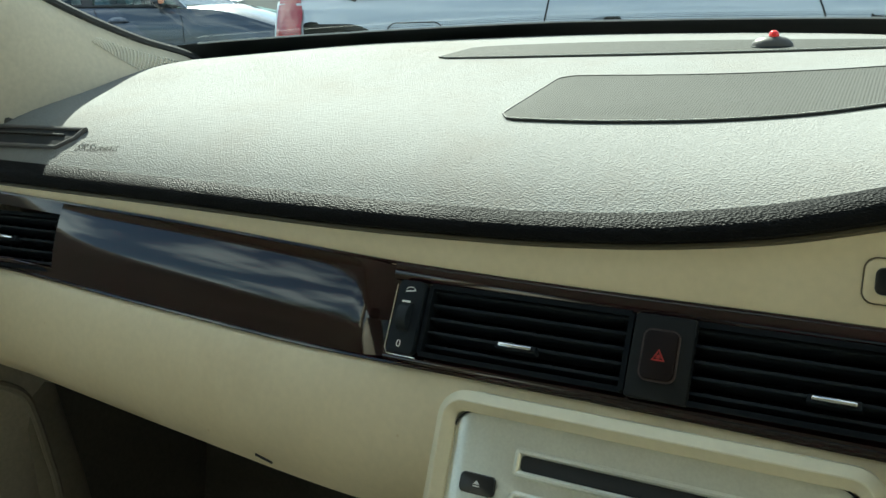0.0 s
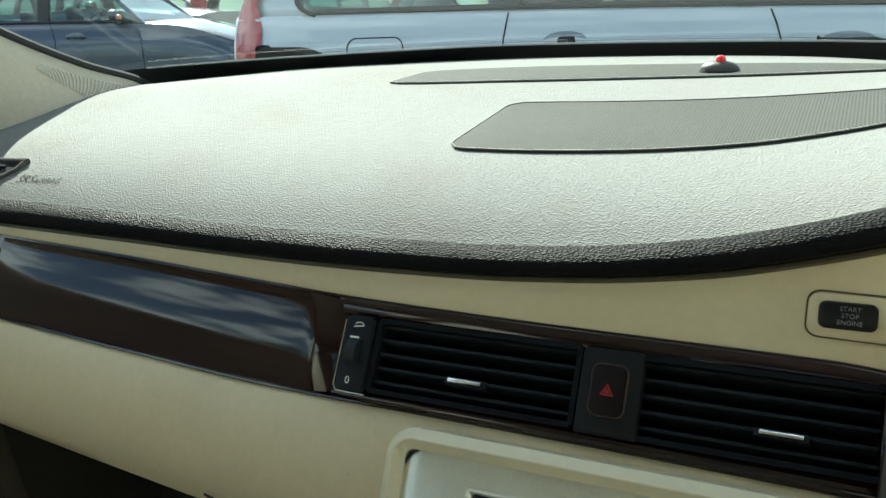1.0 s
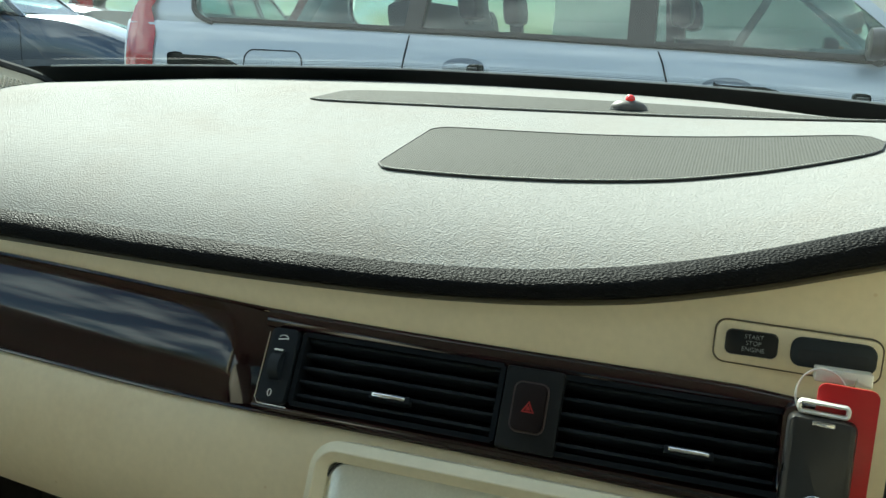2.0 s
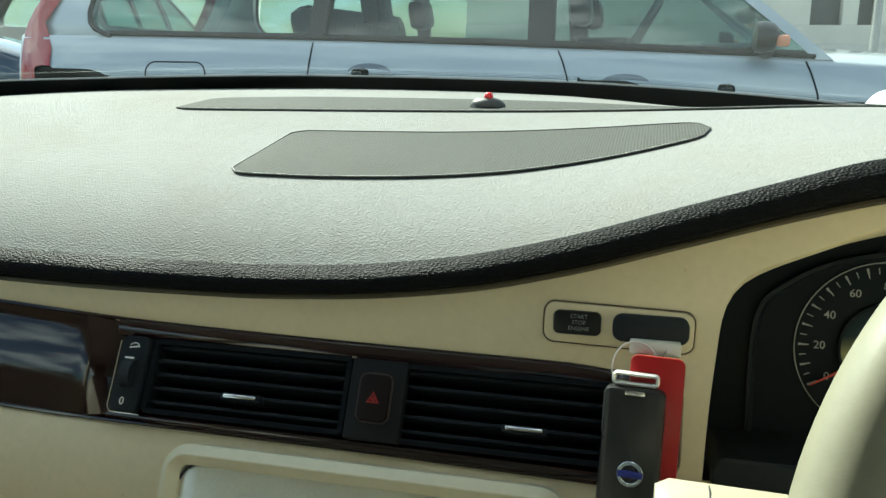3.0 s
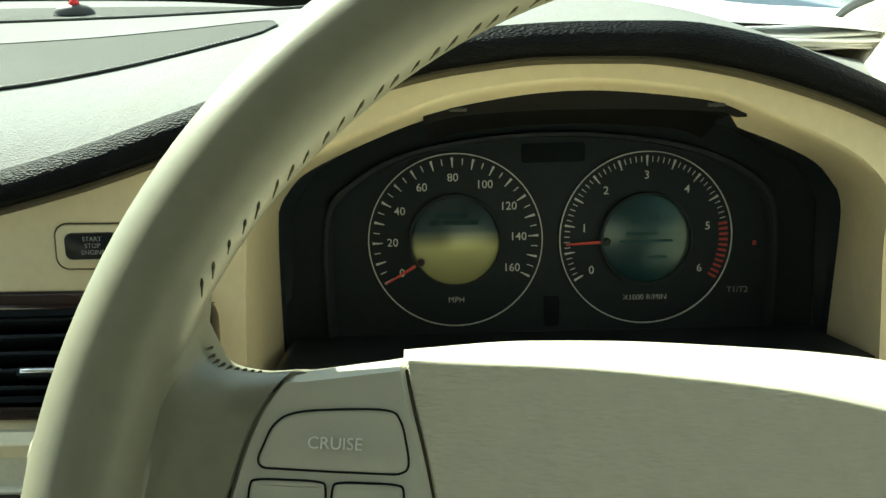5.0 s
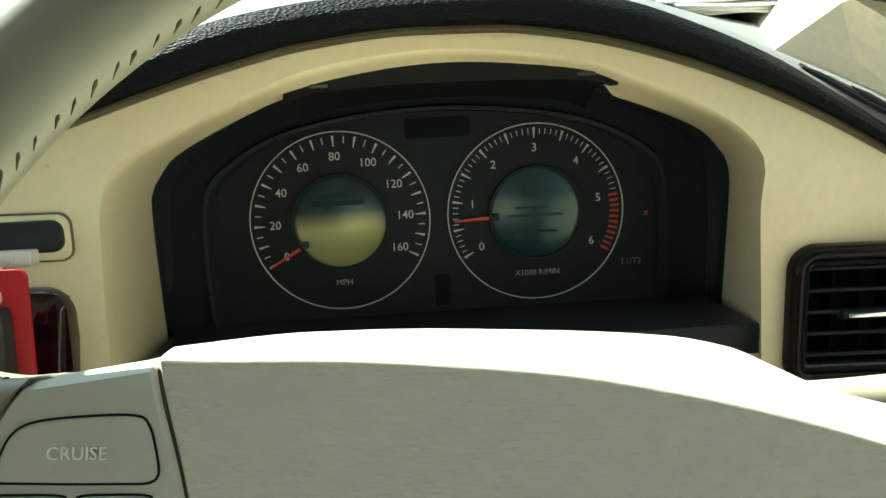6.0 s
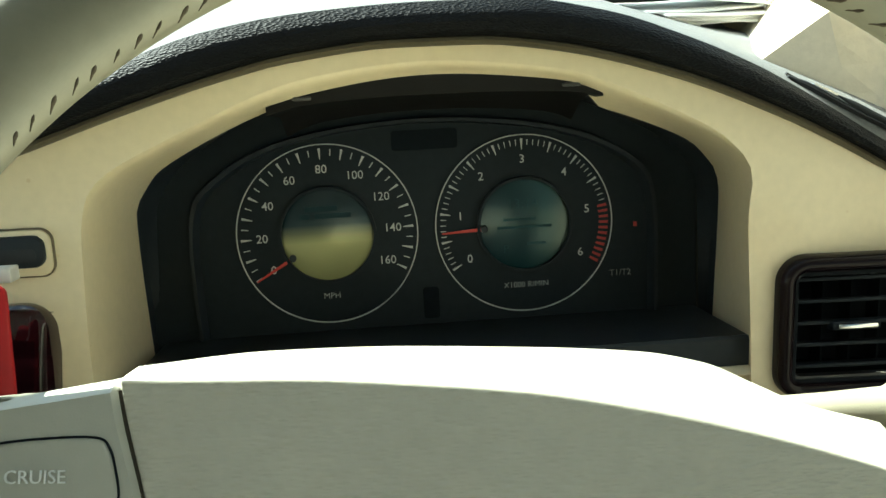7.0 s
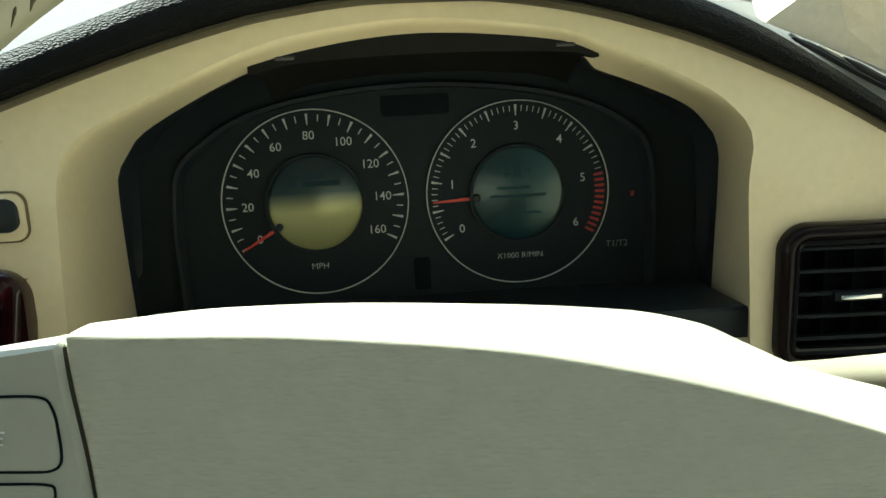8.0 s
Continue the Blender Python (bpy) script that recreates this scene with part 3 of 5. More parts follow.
part("button_rim", frame_ring(round_rect(.0205, .029, .005), .0011, .0012, m @ pose(-.0005, .001, 0), .0003), mat("grey_edge", (.06, .04, .04), .4), hz)
tri = [(.0044 * math.cos(a), .0044 * math.sin(a)) for a in (math.pi / 2, math.pi * 7 / 6, math.pi * 11 / 6)]
part("triangle", frame_ring([p for a, b in zip(tri, tri[1:] + tri[:1]) for p in (a, ((a[0] + b[0]) / 2, (a[1] + b[1]) / 2))], .0011, .0003, m @ pose(-.0005, 0, .003), .0001), REDPRINT, hz)
part("inner_triangle", slab([(x * .38, y * .38) for x, y in tri], .0003, m @ pose(-.0005, 0, .003), .00005), REDPRINT, hz)

# start panel
st = thing("start_panel", (.09, .516, 1.006), "cream start button and key slot panel with thin rim", "control panel")
m = face_pose((.0905, fascia_y(.09, 1.006) - .001, 1.0065), 7)
part("plate", slab(round_rect(.0815, .0225, .006), .003, m @ pose(-.0012, 0, -.001, 0, 0, -1), .001), CREAM, st)
part("rim", frame_ring(round_rect(.083, .024, .0065), .0007, .0022, m @ pose(-.0012, 0, -.001, 0, 0, -1), .0003), mat("brown_shut_line", (.12, .09, .05), .6), st)
btn = part("start_button", slab(round_rect(.0265, .0135, .0035), .0035, m @ pose(-.0235, .001, .001), .0012), mat("start_button_black", (.008, .009, .010), .3, spec=.3, mottle=.05), st, "black button lettered start stop engine")
for k, word in enumerate(("START", "STOP", "ENGINE")):
    part("lettering", lettering(word, .0033, m @ pose(-.0225, .0048 - .0034 * k, .0047)), mat("worn_print", (.34, .35, .35), .5), btn)
part("key_slot", slab(round_rect(.041, .0155, .0055), .004, m @ pose(.0165, .0005, .001), .0014), BLACK, st, "black key slot")
part("slot_hollow", slab(round_rect(.034, .007, .003), .002, m @ pose(.0165, -.001, .0032), .0006), DARKGAP, st)

# instruments
cl = thing("instrument_cluster", (.314, .60, .93), "black instrument cluster with two round white-ringed dials", "instrument cluster")
TILT = math.degrees(math.atan(.167))


def cluster_pose(x, z, out=0.0):
    return face_pose((x, .613 + (z - .975) * .167, z), TILT) @ pose(0, 0, out)


inner = [(.314 + (p.x - .314) * .955, p.y - .004) for p in mouth]
part("black_frame", sheet([[(a.x, deep(a.y), a.y), (a.x * .99 + .00314, deep(a.y) + .006, a.y - .0005), (b[0], .618 + (b[1] - .975) * .167, b[1])] for a, b in zip(mouth, inner)]), BLACK, cl)
part("face_plate", box((.34, .19, .004), cluster_pose(.314, .958, -.006), .001), DIAL, cl)
# raised mask round the dials
mask = smooth_path([(.172, .905, 0), (.172, .985, 0), (.190, 1.012, 0), (.235, 1.032, 0), (.314, 1.040, 0), (.392, 1.032, 0), (.44, 1.012, 0), (.456, .985, 0), (.456, .905, 0)], 6)
part("mask_step", sheet([[(p.x, .613 + (p.y - .975) * .167 + .002, p.y), (p.x, .613 + (p.y - .975) * .167 - .0025, p.y), (.314 + (p.x - .314) * .985, .613 + (p.y - .975) * .167 - .003, p.y - .002), (.314 + (p.x - .314) * .965, .613 + (p.y - .975) * .167 + .003, p.y - .004)] for p in mask]), BLACK, cl)
# visor lip above the dials
vis_top = smooth_path([(.2345, 1.0655, 0), (.252, 1.0723, 0), (.285, 1.0760, 0), (.317, 1.0769, 0), (.35, 1.0760, 0), (.386, 1.0723, 0), (.4025, 1.0665, 0)], 6)
part("visor", sheet([[(p.x, .540, p.y), (p.x, .5385, p.y - .0035 - .006 * max(0, 1 - ((p.x - .319) / .085) ** 2) ** .5), (.319 + (p.x - .319) * .97, .575, p.y - .022 + .01), (.319 + (p.x - .319) * .97, .60, p.y - .028)] for p in vis_top]), mat("matt_black", (.007, .007, .007), .7, spec=.2), cl)
for sx in (.2525, .386):
    part("visor_pad", box((.009, .002, .0018), pose(sx, .5385, 1.0685), .0006), mat("visor_grey", (.05, .05, .05), .4), cl)
tray = [(.3168 + x, .9190 + z) for x, z in round_rect(.342, .022, .0085, 8)]
part("lower_tray", sheet([[(x, .5240, z) for x, z in inset(tray, .0015)], [(x, .5255, z) for x, z in tray], [(x, .535, z - .002) for x, z in tray], [(x, .612, z - .018) for x, z in tray]], close_v=True, caps=True), BLACK, cl, "black ledge below the dials")
part("mask_label", lettering("T1/T2", .0056, cluster_pose(.4345, .938, -.0035)), mat("dim_print", (.22, .22, .21), .5), cl)
lamp_dark = mat("smoked_lamp_window", (.009, .012, .015), .8, spec=.05)
for (mx, mz, mw, mh) in ((.3155, 1.027, .040, .012), (.3145, .927, .010, .020)):
    part("lamp_window", slab(round_rect(mw, mh, .002), .0006, cluster_pose(mx, mz, -.004), .0002), lamp_dark, cl)
part("warning_lamp", box((.0022, .003, .0004), cluster_pose(.4445, .968, -.0035), .0001), REDPRINT, cl)


def dial(x, z, name, glass):
    d = part(name, disc(.0545, .0012, cluster_pose(x, z, -.004), 64), DIAL, cl, "black round dial with thin white ring")
    part("ring", ring_flat(.0546, .0553, .0010, cluster_pose(x, z, -.0030)), DIALPRINT, d, "thin white ring")
    part("display_rim", ring_flat(.0279, .0296, .0046, cluster_pose(x, z, -.003)), DIAL, d)
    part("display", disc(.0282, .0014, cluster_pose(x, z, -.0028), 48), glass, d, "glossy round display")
    return d


def polar(x, z, deg, r, out=-.0027):
    return cluster_pose(x, z, out) @ pose(r * math.cos(radians(deg)), r * math.sin(radians(deg)), 0)


def tick(r0, r1, w0, w1):
    """A flat mark along x, from r0 to r1, w0 wide at its inner and w1 at its outer end."""
    bm = bmesh.new()
    lo = [bm.verts.new(p) for p in ((r0, -w0/2, 0), (r1, -w1/2, 0), (r1, w1/2, 0), (r0, w0/2, 0))]
    hi = [bm.verts.new((v.co.x, v.co.y, .0003)) for v in lo]
    bm.faces.new(hi)
    for i in range(4):
        bm.faces.new((lo[i], lo[(i + 1) % 4], hi[(i + 1) % 4], hi[i]))
    return bm


def marks(d, x, z, angles, r0, r1, w0, w1, material, name="tick"):
    first = None
    for a in angles:
        m = cluster_pose(x, z, -.0027) @ Matrix.Rotation(radians(a), 4, "Z")
        if first is None:
            first = part(name, tick(r0, r1, w0, w1), material, d)
            first.matrix_basis = m
        else:
            o = new(name, first.data)
            o.parent, o.matrix_basis = d, m


LX, LZ, RX, RZ = .2535, .9735, .3745, .9725
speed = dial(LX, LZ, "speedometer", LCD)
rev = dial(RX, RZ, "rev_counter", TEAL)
marks(speed, LX, LZ, [210.5 - 1.485 * v for v in range(0, 161, 10)], .0460, .0525, .0005, .0016, DIALPRINT)
marks(speed, LX, LZ, [210.5 - 1.485 * v for v in range(5, 160, 10)], .0480, .0520, .0005, .0007, DIALPRINT)
marks(rev, RX, RZ, [210 - 40 * v * .5 for v in range(0, 10)], .0460, .0525, .0005, .0016, DIALPRINT)
marks(rev, RX, RZ, [210 - 40 * v * .1 for v in range(0, 50) if v % 5], .0485, .0520, .0004, .0006, DIALPRINT)
marks(rev, RX, RZ, [210 - 40 * v * .1 for v in range(50, 61)], .0468, .0525, .0014, .0018, REDPRINT)
for v in range(0, 161, 20):
    a = 210.5 - 1.485 * v
    part("number", lettering(str(v), .0072, polar(LX, LZ, a, .0398), .0002, weight=.002), DIALPRINT, speed)
for v in range(0, 7):
    part("number", lettering(str(v), .0072, polar(RX, RZ, 210 - 40 * v, .0400), .0002, weight=.002), DIALPRINT, rev)
part("unit_label", lettering("MPH", .0053, cluster_pose(LX, LZ - .0378, -.0027)), DIALPRINT, speed)
part("unit_label", lettering("X1000 R/MIN", .0050, cluster_pose(RX, RZ - .0378, -.0027)), DIALPRINT, rev)
for d, x, z, a in ((speed, LX, LZ, 210.5), (rev, RX, RZ, 183)):
    nd = part("needle", tick(.0245, .0515, .0022, .0010), NEEDLE, d, "thin red needle")
    nd.matrix_basis = cluster_pose(x, z, .0005) @ Matrix.Rotation(radians(a), 4, "Z")
    part("needle_stub", disc(.0022, .003, polar(x, z, a, .0255, -.001), 16), BLACK, d)
part("display_figures", lettering("13:14", .0088, cluster_pose(RX - .001, RZ + .0125, -.0012), .0001), CLOCKINK, rev)
part("display_figures", lettering("P", .0075, cluster_pose(RX - .012, RZ - .015, -.0012), .0001), CLOCKINK, rev)
for k, (dx, dz, w) in enumerate(((-.012, .004, .012), (.004, .004, .010), (0, -.002, .034), (.012, -.015, .012))):
    part("display_bar", box((w, .0018, .0002), cluster_pose(RX + dx * .6, RZ + dz * .8, -.0012), 0), CLOCKINK, rev)
for dx, dz, w in ((-.003, .016, .020), (.004, .0115, .022), (-.013, .0115, .006)):
    part("display_bar", box((w, .0032, .0002), cluster_pose(LX + dx, LZ + dz, -.0012), 0), LCDINK, speed)

# ---------------------------------------------------------------- things on the dashboard top
def on_pad(loop, lift, thick, name, material, parent, label="", n=28):
    """A thin plate that follows the pad: loop holds its lower and its upper line from left to right."""
    low, high = loop
    rows = []
    x0, x1 = low[0][0], low[-1][0]
    fl, fh = curve(*zip(*low)), curve(*zip(*high))
    for i in range(n * 2 + 1):
        x = x0 + (x1 - x0) * i / (n * 2)
        a, b = fl(x), fh(x)
        row = [(x, a + (b - a) * k / 8, pad_z(x, a + (b - a) * k / 8) + lift) for k in range(9)]
        rows.append([(x, a - .0006, row[0][2] - thick - .003)] + row + [(x, b + .0006, row[-1][2] - thick - .003)])
    return part(name, sheet(rows, caps=True), material, parent, label)


gl = thing("speaker_grille", (-.03, .66, 1.08), "grey perforated speaker grille set in the dashboard top", "speaker grille")
low = [(-.194, .619), (-.189, .612), (-.178, .609), (-.108, .607), (-.067, .607), (-.027, .607), (.011, .608), (.048, .612), (.083, .620), (.118, .636), (.132, .648), (.140, .672), (.1405, .680)]
high = [(-.194, .624), (-.192, .70), (-.187, .715), (-.175, .722), (-.14, .723), (-.054, .723), (.036, .722), (.09, .720), (.125, .715), (.135, .705), (.140, .690), (.1405, .681)]
on_pad((low, high), .0012, .002, "cloth", GRILLE, gl, "grey-olive perforated cloth")
rim = [(x, curve(*zip(*low))(x)) for x in np.linspace(-.194, .1405, 60)] + [(x, curve(*zip(*high))(x)) for x in np.linspace(.1405, -.194, 60)]
part("rim", tube([(x, y, pad_z(x, y) + .0011) for x, y in rim], .0008, 6, True), mat("dark_rim", (.022, .022, .02), .6), gl)

def beads(line, n, name, parent):
    bm = bmesh.new()
    for i in range(n):
        x, y = line((i + .5) / n)
        bmesh.ops.create_cube(bm, size=1, matrix=Matrix.Translation((x, y, pad_z(x, y) + .0020)) @ Matrix.Rotation(.7, 4, "Z") @ Matrix.Diagonal((.0017, .0008, .0006, 1)))
    tagged(part(name, bm, mat("pale_thread", (.42, .42, .39), .7), parent), kind="stuff")


fl_ = curve(*zip(*low))
beads(lambda u: (-.186 + .31 * u, fl_(-.186 + .31 * u)), 150, "edge_thread", gl)

dg = thing("demister_grille", (-.1, .83, 1.10), "grey perforated demister strip along the windscreen base", "demister grille")
low2 = [(-.340, .795), (-.333, .791), (-.2, .797), (-.05, .803), (.1, .800), (.25, .790), (.36, .770), (.37, .775)]
high2 = [(-.340, .800), (-.332, .835), (-.31, .848), (-.169, .868), (-.05, .872), (.1, .862), (.25, .845), (.35, .815), (.37, .78)]
on_pad((low2, high2), .0012, .002, "strip", GRILLE, dg, "grey perforated strip")
part("front_bead", tube([(x, curve(*zip(*low2))(x) - .0006, pad_z(x, curve(*zip(*low2))(x)) + .001) for x in np.linspace(-.34, .37, 60)], .0008, 6), mat("dark_bead", (.06, .06, .05), .5), dg)

fl2_ = curve(*zip(*low2))
beads(lambda u: (-.333 + .68 * u, fl2_(-.333 + .68 * u) - .0006), 300, "edge_thread", dg)

se = thing("alarm_sensor", (-.045, .83, 1.103), "dark oval sensor dome with a red light on the dashboard", "sensor")
m = pose(-.045, .826, pad_z(-.045, .826) + .001)
rows = []
for k in range(9):
    a = math.pi / 2 * k / 8
    rows.append([m @ Vector((.0165 * math.cos(a) ** .8 * math.cos(t) if k < 8 else 0, .010 * math.cos(a) ** .8 * math.sin(t) if k < 8 else 0, .0085 * math.sin(a) if k else 0)) for t in [2 * math.pi * i / 28 for i in range(28)]])
rows[-1] = [m @ Vector((.0005 * math.cos(t), .0003 * math.sin(t), .0085)) for t in [2 * math.pi * i / 28 for i in range(28)]]
part("dome", sheet(rows, close_v=True, caps=True), mat("grey_sensor_plastic", (.055, .052, .046), .4), se)
part("foot", disc(.0172, .0015, pose(-.045, .826, pad_z(-.045, .826)) @ Matrix.Diagonal((1, .6, 1, 1)), 28), BLACK, se)
bm = bmesh.new()
bmesh.ops.create_uvsphere(bm, u_segments=16, v_segments=10, radius=.0042, matrix=m @ pose(.001, -.001, .0090))
part("light", bm, REDLAMP, se, "small red light")

# lettering pressed into the passenger end, and the side demister slot
sv = thing("side_demister", (-.625, .558, 1.04), "dark side window demister slot with grey frame", "demister slot")
m = face_pose((-.634, .5575, 1.0455), 55, 2)
loop = [(-.052, -.014), (.050, -.014), (.064, -.002), (.068, .012), (-.052, .012)]
loop = [(a[0] + (b[0] - a[0]) * s, a[1] + (b[1] - a[1]) * s) for a, b in zip(loop, loop[1:] + loop[:1]) for s in (0, .34, .67)]
part("hollow", slab(inset(loop, .002), .0016, m, .0004), DARKGAP, sv)
part("rim", frame_ring(loop, .0035, .004, m, .001), mat("grey_plastic", (.085, .08, .08), .4), sv)
part("blade", box((.1, .002, .003), m @ pose(-.002, .002, .002), .0005), SATIN, sv)
letters = join(lettering("SRS", .0125, face_pose((-.551, .5500, 1.0424), 56, 2), .0002, 1.05, .15, -.004), lettering("AIRBAG", .0088, face_pose((-.5255, .5490, 1.0413), 56, 2), .0002, 1.0, .15, -.004))
way = face_pose((0, 0, 0), 56, 2).to_3x3() @ Vector((0, 0, 1))
letters.normal_update()
bmesh.ops.delete(letters, geom=[f for f in letters.faces if f.normal.dot(way) < .9], context="FACES")
pad_tree = BVHTree.FromPolygons([q.co for q in upper_pad.data.vertices], [p.vertices for p in upper_pad.data.polygons])
for q in letters.verts:
    q.co.z = pad_tree.ray_cast(Vector((q.co.x, q.co.y, 1.5)), Vector((0, 0, -1)))[0].z + .0005
solo("airbag_lettering", letters, mat("pressed_mark", (.022, .020, .018), .7, spec=.1), "dark pressed airbag lettering on the dashboard", "lettering")

rs = thing("side_demister", (.57, .54, 1.03), "dark side window demister slot at the driver's end", "demister slot")
pts = [Vector((x, reach(x) + .022, pad_z(x, reach(x) + .022) + .0012)) for x in np.linspace(.500, .625, 14)]
part("hollow", tube(pts, [.001] + [.0036] * 12 + [.001], 8, False, .6), DARKGAP, rs)
part("blade", tube([p + Vector((.002, -.0055, .0012)) for p in pts[1:]], [.0006] + [.0022] * 12, 8, False, .6), CHROME, rs)
part("hollow", tube([p + Vector((.004, -.0105, .0002)) for p in pts[2:]], [.0006] + [.0026] * 10 + [.001], 8, False, .6), DARKGAP, rs)
part("rim", tube([p + Vector((.001, .0045, .0006)) for p in pts], .0009, 6), SATIN, rs)

# paper left on the dashboard by the windscreen
def paper(corners, curl, label, lift=.0):
    (ax, ay, az), (bx, by, bz), (cx, cy, cz_), (dx, dy, dz) = corners
    rows = []
    for i in range(15):
        u = i / 14
        row = []
        for j in range(11):
            v = j / 10
            p = Vector((ax, ay, az)).lerp(Vector((bx, by, bz)), u).lerp(Vector((dx, dy, dz)).lerp(Vector((cx, cy, cz_)), u), v)
            row.append(p + Vector((0, 0, curl * math.sin(math.pi * u) * math.sin(math.pi * v) + lift + .002 * math.sin(9 * u + 5 * v))))
        rows.append(row)
    ob = solo("paper_sheet", sheet(rows), PAPER, label, "paper", "papers on the dashboard")
    s = ob.modifiers.new("thickness", "SOLIDIFY")
    s.thickness = .0006
    return ob


paper([(.262, .79, 1.1165), (.60, .745, 1.083), (.61, .855, 1.094), (.300, .868, 1.129)], -.003, "creased white paper sheet lying on the dashboard")
stack = thing("paper_stack", (.54, .80, 1.07), "small stack of white papers by the windscreen pillar", "papers", "papers on the dashboard")
for k in range(6):
    j = .004 * math.sin(k * 2.7)
    low = pad_z(.53, .79) + .002
    part("paper", sheet([[Vector((.49 + .012 * math.sin(k * 1.9) + .115 * u, .752 + j + .10 * v + .006 * math.sin(k + 2 * u), low + (.0115 - .002 * u) * k / 5 + .003 * math.sin(3 * u + k) * u)) for v in (0, .3, .7, 1)] for u in (0, .2, .4, .6, .8, 1)]), PAPER, stack)
    stack.children[-1].modifiers.new("thickness", "SOLIDIFY").thickness = .0018

# ---------------------------------------------------------------- middle console
co = thing("centre_console", (-.054, .43, .72), "silver audio panel in a rounded cream frame", "audio console")
CL = 26
m = face_pose((-.047, .4145, .8175), CL)
part("surround", frame_ring(round_rect(.236, .248, .017, 8), .0118, .030, m @ pose(0, 0, -.020), .0055), SKYLITCREAM, co, "cream plastic frame")
part("faceplate", slab(round_rect(.214, .226, .012, 6), .010, m @ pose(0, 0, -.008), .0015), SILVER, co, "brushed silver panel")
part("face_gap", frame_ring(round_rect(.2145, .2265, .012, 6), .0008, .0035, m, .0002), DARKGAP, co)
sl = part("disc_slot", slab(round_rect(.150, .0085, .002), .0012, m @ pose(.012, .0905, .0015), .0004), DARKGAP, co, "dark disc slot")
part("slot_frame", frame_ring(round_rect(.158, .016, .003), .0036, .0034, m @ pose(.012, .0905, .001), .0012), SILVER, sl)
part("display_window", slab(round_rect(.150, .050, .003), .0012, m @ pose(.012, .046, .0015), .0004), SATIN, co)
part("display_frame", frame_ring(round_rect(.158, .058, .004), .0036, .0034, m @ pose(.012, .046, .001), .0012), SILVER, co)
ej = part("eject_button", slab(round_rect(.0215, .0115, .003), .003, m @ pose(-.0865, .0735, .0015), .001), SATIN, co, "black eject button")
part("mark", join(slab([(-.002, 0), (.002, 0), (0, .0022)], .0003, m @ pose(-.0865, .0735, .0045), .00005), box((.004, .0006, .0003), m @ pose(-.0865, .0725, .0046), 0)), PRINT, ej)
for k in range(3):
    part("button", slab(round_rect(.0215, .0115, .003), .003, m @ pose(-.0865, .050 - .02 * k, .0015), .001), SATIN, co)
part("console_body", box((.225, .10, .56), pose(-.047, .60, .60, -4), .02), CREAM, co)

# ---------------------------------------------------------------- steering column and wheel
col = thing("steering_column", (.312, .42, .95), "cream plastic steering column shroud with stalks", "steering column")
rows = []
for y, zt, hw in ((.315, .992, .055), (.33, 1.003, .066), (.36, 1.006, .070), (.40, .984, .068), (.50, .915, .064), (.56, .89, .06)):
    rows.append([(.312 + hw * sx, y, zt + dz) for sx, dz in ((-.9, -.11), (-1, -.05), (-1, -.028), (-.93, -.012), (-.78, -.003), (-.4, 0), (.4, 0), (.78, -.003), (.93, -.012), (1, -.028), (1, -.05), (.9, -.11))])
part("shroud", sheet(rows, close_v=True, caps=True), CREAM, col)
for s in (-1, 1):
    rows = []
    for u, w, h in ((.05, .010, .008), (.12, .010, .008), (.138, .0105, .0085), (.146, .016, .012), (.155, .019, .014), (.197, .020, .0145), (.202, .017, .012)):
        c = Vector((.312 + s * u, .362 - .09 * u, .978 + .055 * u))
        rows.append([c + Vector((0, w * .8 * math.cos(t) * (abs(math.cos(t)) ** -.35 if abs(math.cos(t)) > .05 else 1), h * math.sin(t))) for t in [2 * math.pi * k / 20 + .08 for k in range(20)]])
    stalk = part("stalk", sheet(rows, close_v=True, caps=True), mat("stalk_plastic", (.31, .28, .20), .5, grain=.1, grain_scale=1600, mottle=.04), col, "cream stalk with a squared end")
    c = Vector((.312 + s * .183, .3455, .9881))
    part("end_seam", tube([c + Vector((0, .0165 * math.cos(t), .0146 * math.sin(t))) for t in [2 * math.pi * k / 20 for k in range(20)]], .0003, 5, True), DARKGAP, stalk)

wheel = thing("steering_wheel", (.3211, .262, 1.0015), "cream leather steering wheel with stitched rim and airbag hub", "steering wheel")
W = face_pose((.3211, .262, 1.0015), 25.6) @ Matrix.Rotation(radians(-4), 4, "Z")
RIM, RR, RA = .1680, .0144, .0165


def rim_size(deg):
    """The rim's girth and radius at an angle: slimmer where the left spoke joins, fuller at the right."""
    k = math.exp(-((deg - 160) / 20) ** 2)
    return 1 - .09 * k + .07 * math.exp(-((deg - 15) / 14) ** 2), RIM + .0013 * k


rows = []
for i in range(180):
    t = 2 * math.pi * i / 180
    grip, ring_r = rim_size(math.degrees(t))
    row = []
    for k in range(24):
        a = 2 * math.pi * k / 24
        r = ring_r + RR * grip * math.cos(a)
        row.append(W @ Vector((r * math.cos(t), r * math.sin(t), RA * grip * math.sin(a))))
    rows.append(row)
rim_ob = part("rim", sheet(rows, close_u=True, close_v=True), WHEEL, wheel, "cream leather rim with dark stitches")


def rim_point(deg, a, lift=0.0):
    t, b = radians(deg), radians(a)
    g, ring_r = rim_size(deg)
    r = ring_r + (RR * g + lift) * math.cos(b)
    return Vector((r * math.cos(t), r * math.sin(t), (RA * g + lift) * math.sin(b)))


# the seam along the rim's inner side, with its stitches
seam_a = curve([20, 70, 100, 125, 145, 158], [171, 170, 168, 165, 159, 148])
first = None
